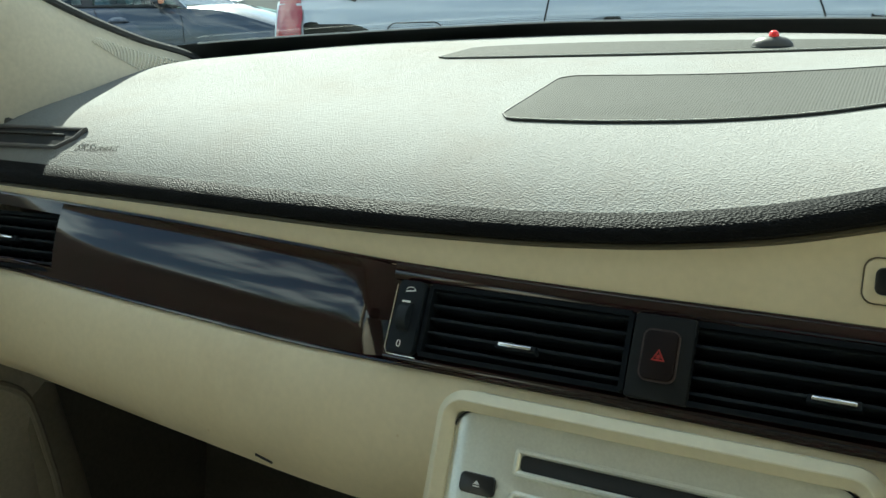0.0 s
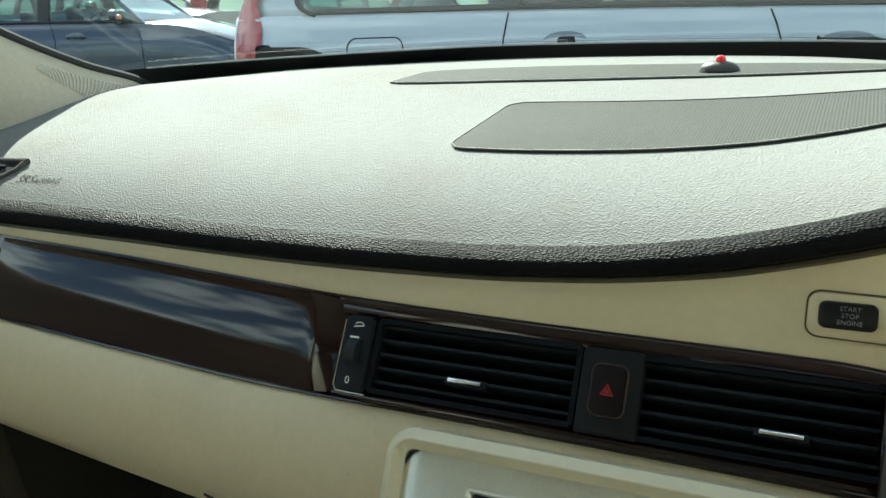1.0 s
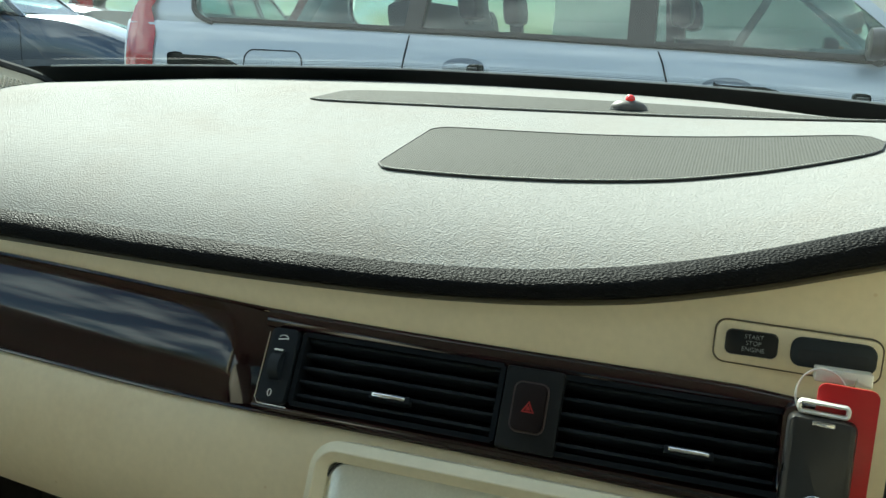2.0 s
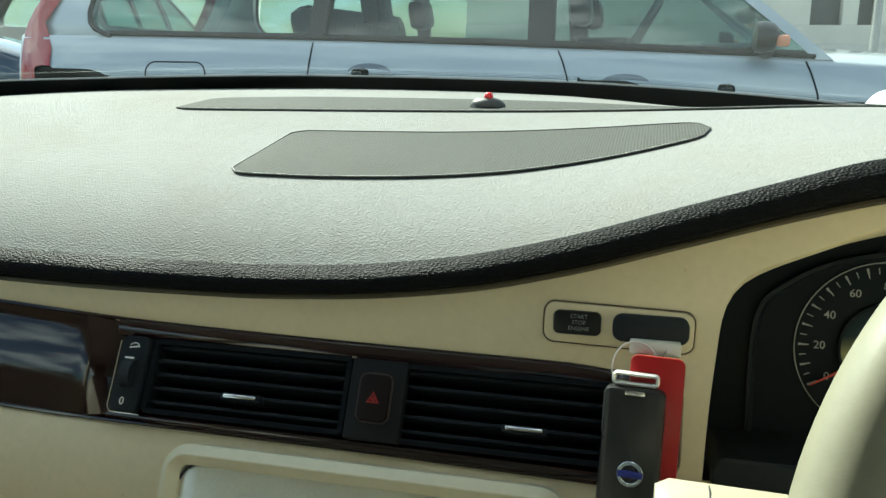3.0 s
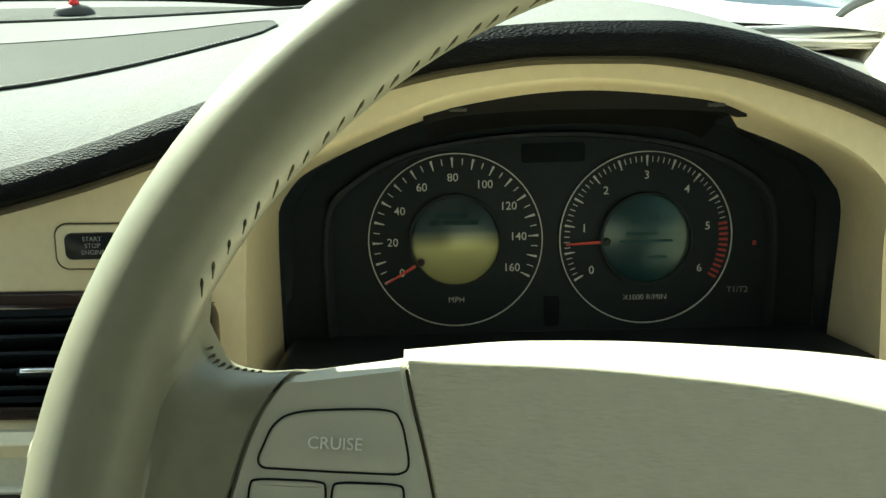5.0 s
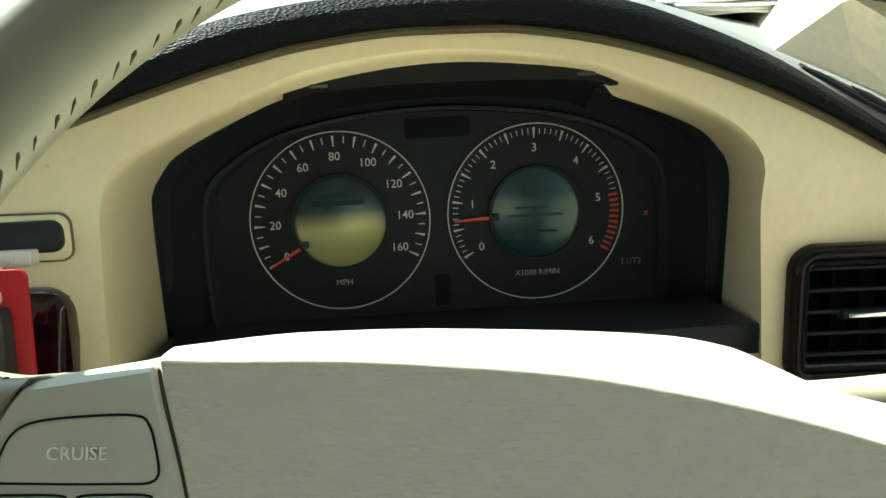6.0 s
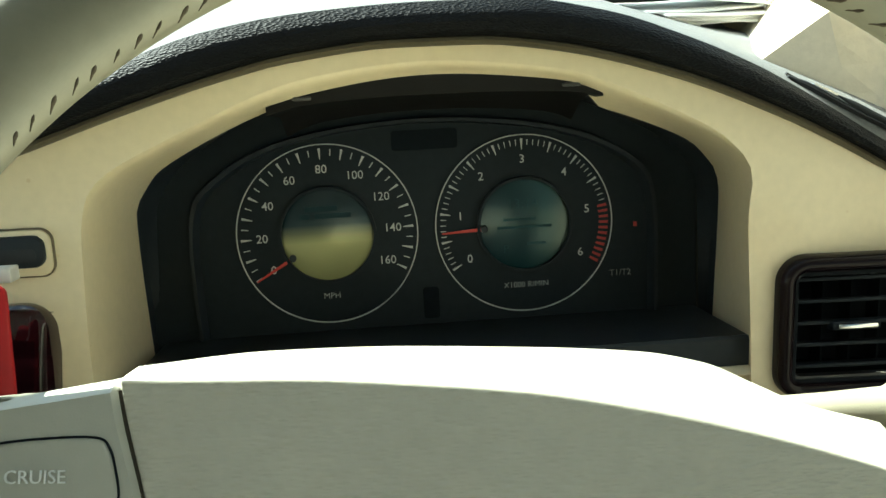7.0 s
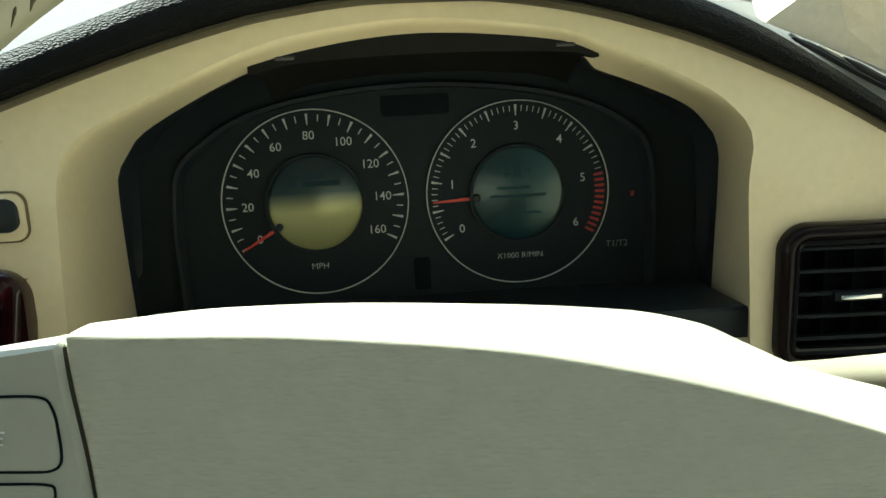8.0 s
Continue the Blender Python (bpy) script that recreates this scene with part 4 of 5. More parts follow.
for k in range(63):
    d = 24 + 2.14 * k + .2 * math.sin(k * 2.3)
    p, q = W @ rim_point(d - .35, seam_a(d) + 4, .0001), W @ rim_point(d + .95, seam_a(d) + 17, .0001)
    if first is None:
        bm = tube([(-.5, 0, 0), (-.42, 0, .06), (-.25, 0, .12), (.05, 0, .10), (.5, 0, 0)], [.06, .26, .36, .22, .05], 8)
        first = o = part("stitch", bm, STITCH, rim_ob, "dark stitch")
    else:
        o = new("stitch", first.data)
        o.parent = rim_ob
    way = q - p
    o.matrix_basis = Matrix.Translation((p + q) / 2) @ way.to_track_quat("X", "Z").to_matrix().to_4x4() @ Matrix.Diagonal((way.length * (1.0 + .15 * math.sin(k * 5.1)), .0016 + .0004 * math.sin(k * 3.3), .0018, 1))


def panel(left, right, v1, v0, f, nu=20, nv=24, skirt=.014, edge=.0018):
    """A swelling panel between two side lines, from height v1 down to v0, its rim turned back."""
    rows = []
    for j in range(nv + 1):
        v = v1 + (v0 - v1) * j / nv
        fall = .0044 * ((v - v0) / (v1 - v0)) ** 4
        a, b = (side(v - fall) if abs(side(v)) > .1 else side(v) for side in (left, right))
        row = [Vector((a + (b - a) * i / nu, v, 0)) for i in range(nu + 1)]
        row = [Vector((p.x, v - fall * min(max((abs(p.x) - .097) / .025, 0), 1), f(p.x, v))) for p in row]
        row = [row[0] + Vector((-edge * .3, 0, -skirt)), row[0] + Vector((-edge * .2, 0, -edge))] + [row[0] + Vector((edge * .4, 0, 0))] + row[1:-1] + [row[-1] + Vector((-edge * .4, 0, 0))] + [row[-1] + Vector((edge * .2, 0, -edge)), row[-1] + Vector((edge * .3, 0, -skirt))]
        rows.append(row)
    top = [[p + Vector((0, .0003, -skirt)) for p in rows[0]], [p + Vector((0, .0002, -edge)) for p in rows[0]]]
    bot = [[p - Vector((0, .0002, edge)) for p in rows[-1]], [p - Vector((0, .0003, 0)) + Vector((0, 0, -skirt)) for p in rows[-1]]]
    bm = sheet(top + rows + bot)
    bm.transform(W)
    return bm


hub_crown = curve([-.0925, -.06, -.03, 0, .025, .042, .055, .068, .0925], [.0500, .0538, .0548, .0545, .0534, .0505, .0453, .0402, .0345])
hub_fold = curve([-.0925, -.056, -.027, -.004, .021, .047, .078, .0925], [.0470, .0474, .0462, .0444, .0405, .0350, .0270, .0225])


def hub_f(x, v):
    return .002 - .07 * (v + .02) - .35 * x * x


hub_left = curve([-.10, -.05, -.01, .02, .047, .07], [-.064, -.0745, -.0818, -.0888, -.0960, -.0985])
# hub pad: a front that swells a little, a crisp fold, and a top that falls away to the crown line
rows = []
for i in range(121):
    x0 = -.0922 + .1844 * i / 120
    fold, crown = hub_fold(x0), hub_crown(x0)
    zf = hub_f(x0, fold)
    up, r = crown - fold, .0009
    back = .0165 + .010 * min(max(x0 / .08, 0), 1)
    row = [Vector((x0, crown - .004, zf - .045)), Vector((x0, crown - .0006, zf - back - .0025)), Vector((x0, crown, zf - back))]
    for k in range(1, 7):
        w = k / 7
        row.append(Vector((x0, crown - up * w, zf - back * (1 - w) + .0012 * math.sin(math.pi * w))))
    row += [Vector((x0, fold + r * .35, zf - r * .45)), Vector((x0, fold - r * .1, zf - r * .12)), Vector((x0, fold - r * .6, hub_f(x0, fold - r * .6)))]
    for j in range(1, 25):
        v = fold - r * .6 + (-.10 - fold) * (j / 24) ** 1.6
        row.append(Vector((x0, v, hub_f(x0, v))))
    row.append(row[-1] + Vector((0, 0, -.02)))
    row = [Vector((p.x / -.0922 * hub_left(p.y), p.y, p.z)) for p in row]
    rows.append(row)
rows = [[p + Vector((-.0006, 0, -.016)) for p in rows[0]], [p + Vector((-.0005, 0, -.002)) for p in rows[0]]] + [[p + Vector((.0008 if i == 0 else -.0008 if i == 120 else 0, 0, 0)) for p in r] for i, r in enumerate(rows)] + [[p + Vector((.0005, 0, -.002)) for p in rows[-1]], [p + Vector((.0006, 0, -.016)) for p in rows[-1]]]
bm = sheet(rows)
bm.transform(W)
hub = part("hub", bm, HUBMAT, wheel, "grained cream airbag cover")
# the front carries the wrinkled grain, the top stays smooth for a crisp lit edge
hub.data.materials.append(HUBGRAIN)
up = (W.to_3x3() @ Vector((0, 1, 0))).normalized()
for p in hub.data.polygons:
    p.material_index = 1 if abs(p.normal.dot(up)) < .25 else 0

sw_edge = curve([-.06, -.03, .0055, .0205, .0285, .035, .045, .048], [-.142, -.1405, -.1378, -.1350, -.1328, -.1300, -.122, -.117])


spoke_top = curve([0, .08, .20, .30, .42, .58, .77, 1], [.085, .070, .0535, .0480, .0447, .0430, .0424, .0432])


def sw_f(x, v):
    over = max(0, v - .0442) / .0020
    return -.0005 - .05 * (v + .02) - .0022 * over ** 2


for s, nm in ((1, "left"), (-1, "right")):
    rows = []
    for i in range(17):
        u = i / 16
        vt = spoke_top(u)
        row = []
        for j in range(23):
            v = vt + (-.062 - vt) * (j / 22) ** 1.5
            a, b = -math.sqrt(.1655 ** 2 - v * v), sw_edge(v)
            x = a + (b - a) * u
            d = vt - v
            rim_z = .0165 * math.sqrt(max(0, 1 - ((math.hypot(x, v) - .1693) / .0131) ** 2))
            z = min(.012 * (1 - u) ** 2 - .001, max(rim_z, .0015) + .0008) - .014 * (1 - .7 * u ** 4) * max(0, 1 - d / .011) ** 2.2
            row.append(Vector((x, v, z)))
        row = [row[0] + Vector((0, .0004, -.016))] + row
        rows.append([W @ Vector((p.x * s, p.y, p.z)) for p in row])
    rows += [[p - W.to_3x3() @ Vector((0, 0, .003)) for p in rows[-1]], [p + W.to_3x3() @ Vector((.008 * s, 0, -.005)) for p in rows[-1]]]
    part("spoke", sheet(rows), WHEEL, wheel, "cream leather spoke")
    for k in range(9 if s > 0 else 0):
        u = .30 + .055 * k
        vt = spoke_top(u)
        x = -math.sqrt(.1655 ** 2 - vt * vt) * (1 - u) + sw_edge(vt) * u
        z = min(.012 * (1 - u) ** 2 - .001, .0023) - .013
        p, q = W @ Vector((x + .0012, vt + .0003, z - .002)), W @ Vector((x - .0002, vt - .0006, z + .0012))
        o = new("stitch", first.data)
        o.parent = rim_ob
        way = q - p
        o.matrix_basis = Matrix.Translation((p + q) / 2) @ way.to_track_quat("X", "Z").to_matrix().to_4x4() @ Matrix.Diagonal((way.length * .8, .0013, .0013, 1))
    a, b = (sw_edge, hub_left) if s > 0 else ((lambda v: -hub_left(v)), (lambda v: -sw_edge(v)))
    trim = .0008
    sp = part("switch_panel", panel(lambda v: a(v) + trim, lambda v: b(v) - trim, .0474, -.06, sw_f, 14, 40), SWITCH, wheel, "cream plastic switch panel")
    # upper button and the pair below it
    def button(pts, name, label=""):
        pts = [(x * s, y) for x, y in pts]
        pts = pts if s > 0 else pts[::-1]
        dense = [(p.x, p.y) for p in smooth_path([(x, y, 0) for x, y in pts + pts[:1]], 5)[:-1]]
        rr = []
        for dz, ins in ((-.002, 0), (.0002, 0), (.0005, .0003), (.0006, .0006), (.0006, .0009)):
            rr.append([W @ Vector((x, y, sw_f(x, y) + dz)) for x, y in inset(dense, ins)])
        gap = tube([W @ Vector((x, y, sw_f(x, y) + .0002)) for x, y in inset(dense, -.0002)], .0003, 5, True)
        ob = part(name, sheet(rr, close_v=True, caps=True), SWITCH, sp, label)
        return ob, gap
    ob, gap = button([(-.0964, .0206), (-.0947, .0214), (-.0942, .0232), (-.0950, .0275), (-.0966, .0326), (-.0998, .0349), (-.112, .0346), (-.1220, .0333), (-.1264, .0305), (-.1286, .0255), (-.1295, .0225), (-.1284, .0209), (-.125, .0207), (-.119, .0206), (-.112, .0205), (-.105, .0205), (-.099, .0205)], "button", "cream rocker button")
    gaps = [gap]
    if s > 0:
        part("lettering_cruise", lettering("CRUISE", .0041, W @ pose(-.1117, .0268, sw_f(-.1117, .0268) + .0010), weight=0), PRINT, sp)
    for x0, x1 in ((-.1115, -.0950), (-.1310, -.1135)):
        ob, gap = button([((x0 + x1) / 2, .0178), (x0 + .0016, .0176), (x0, .016), (x0, .008), (x0 - .0004, 0), (x0, -.0075), (x0 + .002, -.0095), ((x0 + x1) / 2, -.010), (x1 - .002, -.0095), (x1, -.0075), (x1 + .0004, 0), (x1, .008), (x1, .016), (x1 - .0016, .0176)], "button")
        gaps.append(gap)
    part("button_gap", join(*gaps), VENTDARK, sp)
gap_mat = mat("worn_gap", (.05, .04, .022), .8)
for s in (1, -1):
    part("hub_gap", tube([W @ Vector((hub_left(v) * s, v, sw_f(-.09, v) - .003)) for v in np.linspace(.045, -.06, 14)], .0012, 6), gap_mat, wheel)
    part("spoke_gap", tube([W @ Vector((sw_edge(v) * s, v, sw_f(-.13, v) - .0022)) for v in np.linspace(.041, -.06, 14)], .0005, 6), gap_mat, wheel)
part("boss", tube([W @ Vector((0, 0, z)) for z in (-.018, -.03, -.06, -.09)], [.034, .042, .045, .045], 32), CREAM, wheel)

# ---------------------------------------------------------------- keys
key = thing("car_key", (.11, .50, .96), "black car key fob with red tag hanging from the key slot", "car key")
m = face_pose((.1085, .4955, .9995), 10)
part("key_grip", slab(round_rect(.026, .0068, .0010), .009, m @ pose(.001, .0046, .004), .0008), PALEMETAL, key, "silver key end")
ring_c = Vector((.1000, .478, .9975))
part("split_ring", tube([ring_c + Vector((.0115 * math.cos(t), .004 * math.sin(t) , .0125 * math.sin(t))) for t in [2 * math.pi * k / 40 for k in range(40)]], .0006, 6, True), PALEMETAL, key, "thin steel ring")
m = face_pose((.1022, .4595, .9568), 14, -4)
fob = part("fob", slab(round_rect(.0305, .0700, .004), .013, m @ pose(-.0018, 0, -.0065), .003), SATIN, key, "black plastic key fob")
part("fob_back", slab(round_rect(.028, .068, .004), .004, m @ pose(.0015, 0, -.010), .001), BLACK, fob)
part("chrome_loop", frame_ring(round_rect(.0235, .0068, .0025), .0019, .006, m @ pose(-.002, .0390, -.003), .0008), PALEMETAL, key, "chrome loop at the fob's end")
part("slide", box((.010, .0022, .0012), m @ pose(-.0015, .0325, .0066), .0004), CHROME, fob)
bd = part("badge", ring_flat(.0045, .0064, .0012, m @ pose(-.001, -.0075, .0062), 32), CHROME, fob, "round silver badge with a blue bar")
part("badge_bar", slab(round_rect(.0125, .0034, .0006), .0016, m @ pose(-.001, -.0075, .0062), .0003), mat("blue_enamel", (.02, .03, .22), .3), bd)
m = face_pose((.1105, .4665, .9695), 12, -6)
part("tag", slab(round_rect(.027, .074, .004), .0016, m, .0005), REDTAG, key, "red plastic tag")
part("tag_link", tube([(.1125, .4735, 1.004), (.1150, .482, 1.006), (.1155, .486, 1.007)], .0006, 6), CHROME, key)

# ---------------------------------------------------------------- cabin shell
def pillar(s, name):
    """Windscreen pillar lining on the side s: from the dashboard's end up to the roof."""
    off = 0 if s < 0 else -.094
    p = thing(name, (s * .72 + off, .7, 1.05), "beige cloth-lined windscreen pillar", "pillar trim", kind="structure")
    glass = smooth_path([(.665, .845, 1.060), (.680, .82, 1.096), (.692, .745, 1.122), (.690, .64, 1.164), (.680, .50, 1.235), (.655, .34, 1.335), (.62, .18, 1.435)], 6)
    door = smooth_path([(.70, .56, .98), (.705, .55, 1.02), (.712, .52, 1.06), (.722, .45, 1.13), (.722, .34, 1.21), (.70, .20, 1.32), (.66, .05, 1.43)], 6)
    rows = []
    for a, b in zip(glass, door):
        row = [a]
        for k in range(1, 12):
            u = k / 12
            q = a.lerp(b, u)
            out = (.030 if s < 0 else .018) * math.sin(math.pi * u) ** .8
            row.append(q + Vector((-out, 0, -.004 * math.sin(math.pi * u))))
        row += [b, b + Vector((.02, 0, 0))]
        rows.append([Vector((s * q.x + off, q.y, q.z)) for q in row])
    part("lining", sheet(rows), BEIGE, p)
    dots = []
    for i in range(7, 15):
        a, b = glass[i], door[i]
        top, low = .06 + .05 * (i - 7) / 7, .26 - .10 * (i - 7) / 7
        dots.append([Vector((s * (q.x - .0004 - (.030 if s < 0 else .018) * math.sin(math.pi * u) ** .8) + off, q.y - .0006, q.z + .001 - .004 * math.sin(math.pi * u))) for u in [top + (low - top) * k / 7 for k in range(8)] for q in (a.lerp(b, u),)])
    bmp = bmesh.new()
    nu, nv = 22, 9
    for i in range(nu):
        for j in range(nv):
            f, g = (i + .5 * (j % 2)) / nu * (len(dots) - 1), (j + .5) / nv * 7
            i0, j0 = min(int(f), len(dots) - 2), min(int(g), 6)
            q = dots[i0][j0].lerp(dots[i0 + 1][j0], f - i0).lerp(dots[i0][j0 + 1].lerp(dots[i0 + 1][j0 + 1], f - i0), g - j0)
            bmesh.ops.create_icosphere(bmp, subdivisions=1, radius=.0014, matrix=Matrix.Translation(q))
    tagged(part("raised_dots", bmp, DOTMAT, p, "pale raised dots on the lining"), kind="stuff")
    if s > 0:
        # the lining's folded foot beside the instruments
        A, B_, C_ = Vector((.553, .61, 1.091)), Vector((.514, .6235, 1.0586)), Vector((.568, .5965, 1.030))
        D_, E_, F_, G_ = Vector((.600, .80, 1.092)), Vector((.548, .755, 1.040)), Vector((.622, .565, 1.02)), Vector((.626, .63, 1.11))
        bmf = bmesh.new()
        va, vb, vc, vd, ve, vf, vg = (bmf.verts.new(q) for q in (A, B_, C_, D_, E_, F_, G_))
        for loop in ((va, vb, vc), (va, vd, ve, vb), (va, vc, vf, vg), (va, vg, vd)):
            bmf.faces.new(loop)
        bmesh.ops.subdivide_edges(bmf, edges=bmf.edges, cuts=3, use_grid_fill=True)
        part("lining_foot", bmf, BEIGE, p, smooth=False)
    part("glass_seal", tube([Vector((s * (q.x + .002) + off, q.y + .004, q.z + .002)) for q in glass[2:]], .005, 8), RUBBER, p)
    return p


pillar(-1, "pillar_left")
pillar(1, "pillar_right")

ws = thing("windscreen", (0, .95, 1.1), "clear curved windscreen with a black dotted lower band", "windscreen", kind="structure")
NX = 40


def ws_point(u, v):
    """u from -1 to 1 across, v from 0 at the base to 1 at the roof."""
    wide = .735 - .085 * v
    x = -.047 + (wide - .047) * u
    y = (1.045 - .70 * v) - (.155 - .03 * v) * u * u
    z = 1.082 + .40 * v - (.016 + .0 * v) * u * u + .006 * math.sin(math.pi * v)
    return Vector((x, y, z))


band = curve([-1, -.9, -.4, -.2, -.08, .08, .25, .38, .51, .7, 1], [.112, .119, .1185, .1135, .1100, .1055, .096, .086, .074, .065, .05])
pane = part("pane", sheet([[ws_point(-1 + 2 * i / NX, j / 12) for j in range(13)] for i in range(NX + 1)]), GLASS, ws, "clear glass pane")
pane.visible_shadow = False
part("black_band", sheet([[ws_point(-1 + 2 * i / NX, v) + Vector((0, -.004, -.003)) for v in (-.12, .0, band(-1 + 2 * i / NX) * .5, band(-1 + 2 * i / NX))] for i in range(NX + 1)]), mat("black_glass_band", (.026, .031, .031), .35), ws, "black band along the lower edge")
# Rubber edge coloured pale to paint the sun's highlight along it.
part("cowl_edge", tube([ws_point(-.93 + 1.86 * i / NX, band(-.93 + 1.86 * i / NX) - .001) + Vector((0, -.004, -.0030)) for i in range(NX + 1)], .0012, 6), mat("sunlit_rubber", (.34, .35, .35), .3), ws)
mdot = mat("frit_dot", (.006, .007, .007), .5)
bmd = bmesh.new()
for r in range(4):
    for i in range(560):
        u = -.80 + 1.55 * (i + .5 * (r % 2)) / 560
        p = ws_point(u, band(u) + .0030 + .0040 * r) + Vector((0, -.004, -.002))
        rad = .00062 - .00012 * r
        bmd.faces.new([bmd.verts.new(p + Vector((rad * math.cos(a), -.5 * rad * math.sin(a), .87 * rad * math.sin(a)))) for a in [math.pi / 3 * k for k in range(6)]])
tagged(part("frit_dots", bmd, mdot, ws), kind="stuff")

for wx, wy, top, far in ((-.555, .93, 1.1305, .52), (.052, 1.03, 1.1225, .45)):
    wp = thing("wiper", (wx, wy, 1.10), "black windscreen wiper resting along the glass base", "wiper", "windscreen wipers")
    base = Vector((wx, wy, top))
    rows = []
    for dx, h in ((-.034, .003), (-.032, .0008), (-.024, 0), (.018, -.0005), (.030, -.003), (.050, -.011), (.062, -.0145)):
        rows.append([base + Vector((dx, dy, h + dz)) for dy, dz in ((-.016, -.03), (-.016, -.004), (-.012, -.001), (0, 0), (.012, -.001), (.016, -.004), (.016, -.03))])
    part("pivot_cover", sheet(rows, close_v=True, caps=True), WIPER, wp)
    part("arm", tube([base + Vector((.05, 0, -.019)), base + Vector((.12, .012, -.022)), base + Vector((.30, .03, -.026)), base + Vector((far, .03, -.03))], [.007, .006, .005, .004], 8), WIPER, wp)
    part("blade", tube([base + Vector((.06, .012, -.024)), base + Vector((.28, .035, -.030)), base + Vector((far + .04, .03, -.036))], .004, 8), WIPER, wp)

bonnet = solo("bonnet", sheet([[(x, y, 1.062 - .05 * ((y - 1.08) / .9) ** 2 * 2 - .09 * ((x + .047) / .75) ** 2) for y in [1.06 + .95 * j / 12 for j in range(13)]] for x in [-.80 + 1.506 * i / 24 for i in range(25)]]),
              PALEPAINT, "silver painted car bonnet below the windscreen", "bonnet")
for nx, top in ((-.337, 1.124), (.198, 1.1095)):
    nz = thing("washer_jet", (nx, 1.32, 1.04), "small black washer jet on the bonnet", "washer jet", "washer jets")
    zb = 1.062 - .05 * (.24 / .9) ** 2 * 2 - .09 * (nx / .75) ** 2
    part("body", box((.022, .028, top - zb + .004), pose(nx, 1.32, (top + zb) / 2 - .002), .005), WIPER, nz)
    part("nozzle", box((.014, .010, .004), pose(nx, 1.305, top - .006), .0015), SATIN, nz)

# roof, doors, floor and rear wall
roof = solo("ceiling", join(box((1.27, 1.9, .04), pose(-.047, -.72, 1.47), .015), box((1.23, .10, .035), pose(-.047, .24, 1.462, 12), .012)), HEADLINER, "pale cloth headliner", "ceiling", kind="structure")
solo("floor", box((1.42, 2.7, .04), pose(-.047, -.3, .42), .005), CARPET, "dark carpet car floor", "floor", kind="structure")
solo("wall_rear", box((1.40, .06, .62), pose(-.047, -1.64, .71), .01), SEAT, "beige cabin rear wall", "wall", kind="structure")
solo("bulkhead", box((1.38, .04, .58), pose(-.047, 1.02, .70), .005), CARPET, "dark bulkhead under the dashboard", "wall", kind="structure")
for s, nm in ((-1, "left"), (1, "right")):
    off = 0 if s < 0 else -.094
    d = thing("door_" + nm, (s * .74 + off, 0, .5), "beige lined car door with open view window", "car door", kind="structure")
    part("door_card", sheet([[(s * xx + off, y, z) for xx, z in ((.78, 1.035), (.735, 1.04), (.715, 1.025), (.705, .99), (.715, .93), (.70, .88), (.68, .80), (.70, .70), (.735, .45), (.78, .44))] for y in np.linspace(.575, -1.62, 20)], caps=True), SEAT, d, "beige door lining")
    part("centre_post", box((.05, .13, .45), pose(s * .70 + off, -.56, 1.24, 0, -s * 9), .015), BEIGE, d)
    part("upper_frame", tube([(s * xx + off, y, z) for xx, y, z in ((.728, .50, 1.07), (.730, .34, 1.20), (.705, .18, 1.33), (.665, .03, 1.43), (.64, -.4, 1.45), (.64, -1.62, 1.44))], .022, 8), BEIGE, d)
    part("roof_rail", box((.05, 1.75, .11), pose(s * .672 + off, -.76, 1.415, 0, -s * 12), .02), HEADLINER, d)
    # The right pane is darkened to stand in for the driver blocking light.
    wp_ = part("window_pane", sheet([[(s * (.74 - .085 * k / 4) + off, y, 1.03 + .42 * k / 4) for k in range(5)] for y in (.48, .2, -.2, -.6, -1.0, -1.6)]), (SIDEGLASS if s < 0 else DARKGLASS), d, "side window")
    wp_.visible_shadow = False
for s, nm in ((-1, "left"), (1, "right")):
    solo("wall_footwell_" + nm, box((.03, .47, .64), pose(s * .70 + (0 if s < 0 else -.094), .81, .74), .004), CARPET, "dark carpeted footwell side", "wall", kind="structure")
kick = thing("kick_panel", (-.685, .58, .45), "beige plastic panel beside the passenger footwell", "trim panel", kind="structure")
# Panel and seal are beige with the footwell's shade put into the colour.
part("panel", sheet([[(-.690, .545, z), (-.683, .552, z), (-.681, .566, z), (-.682, y1 - .006, z), (-.686, y1, z), (-.70, y1 + .002, z)] for z, y1 in ((.86, .575), (.80, .579), (.74, .588), (.68, .598), (.60, .606), (.445, .610))]), mat("shaded_beige_plastic", (.20, .178, .135), .6, grain=.2, mottle=.12), kick)
part("door_seal", tube(smooth_path([(-.672, .47, .83), (-.675, .510, .817), (-.677, .538, .795), (-.680, .549, .765), (-.681, .556, .72), (-.682, .562, .66), (-.684, .566, .45)], 5), .0045, 8), mat("shaded_seal", (.24, .22, .175), .7, mottle=.1), kick, "pale rubber door seal")
solo("firewall", box((1.34, .03, .60), pose(-.047, .80, .66, -12), .004), CARPET, "dark carpeted footwell front", "wall", kind="structure")


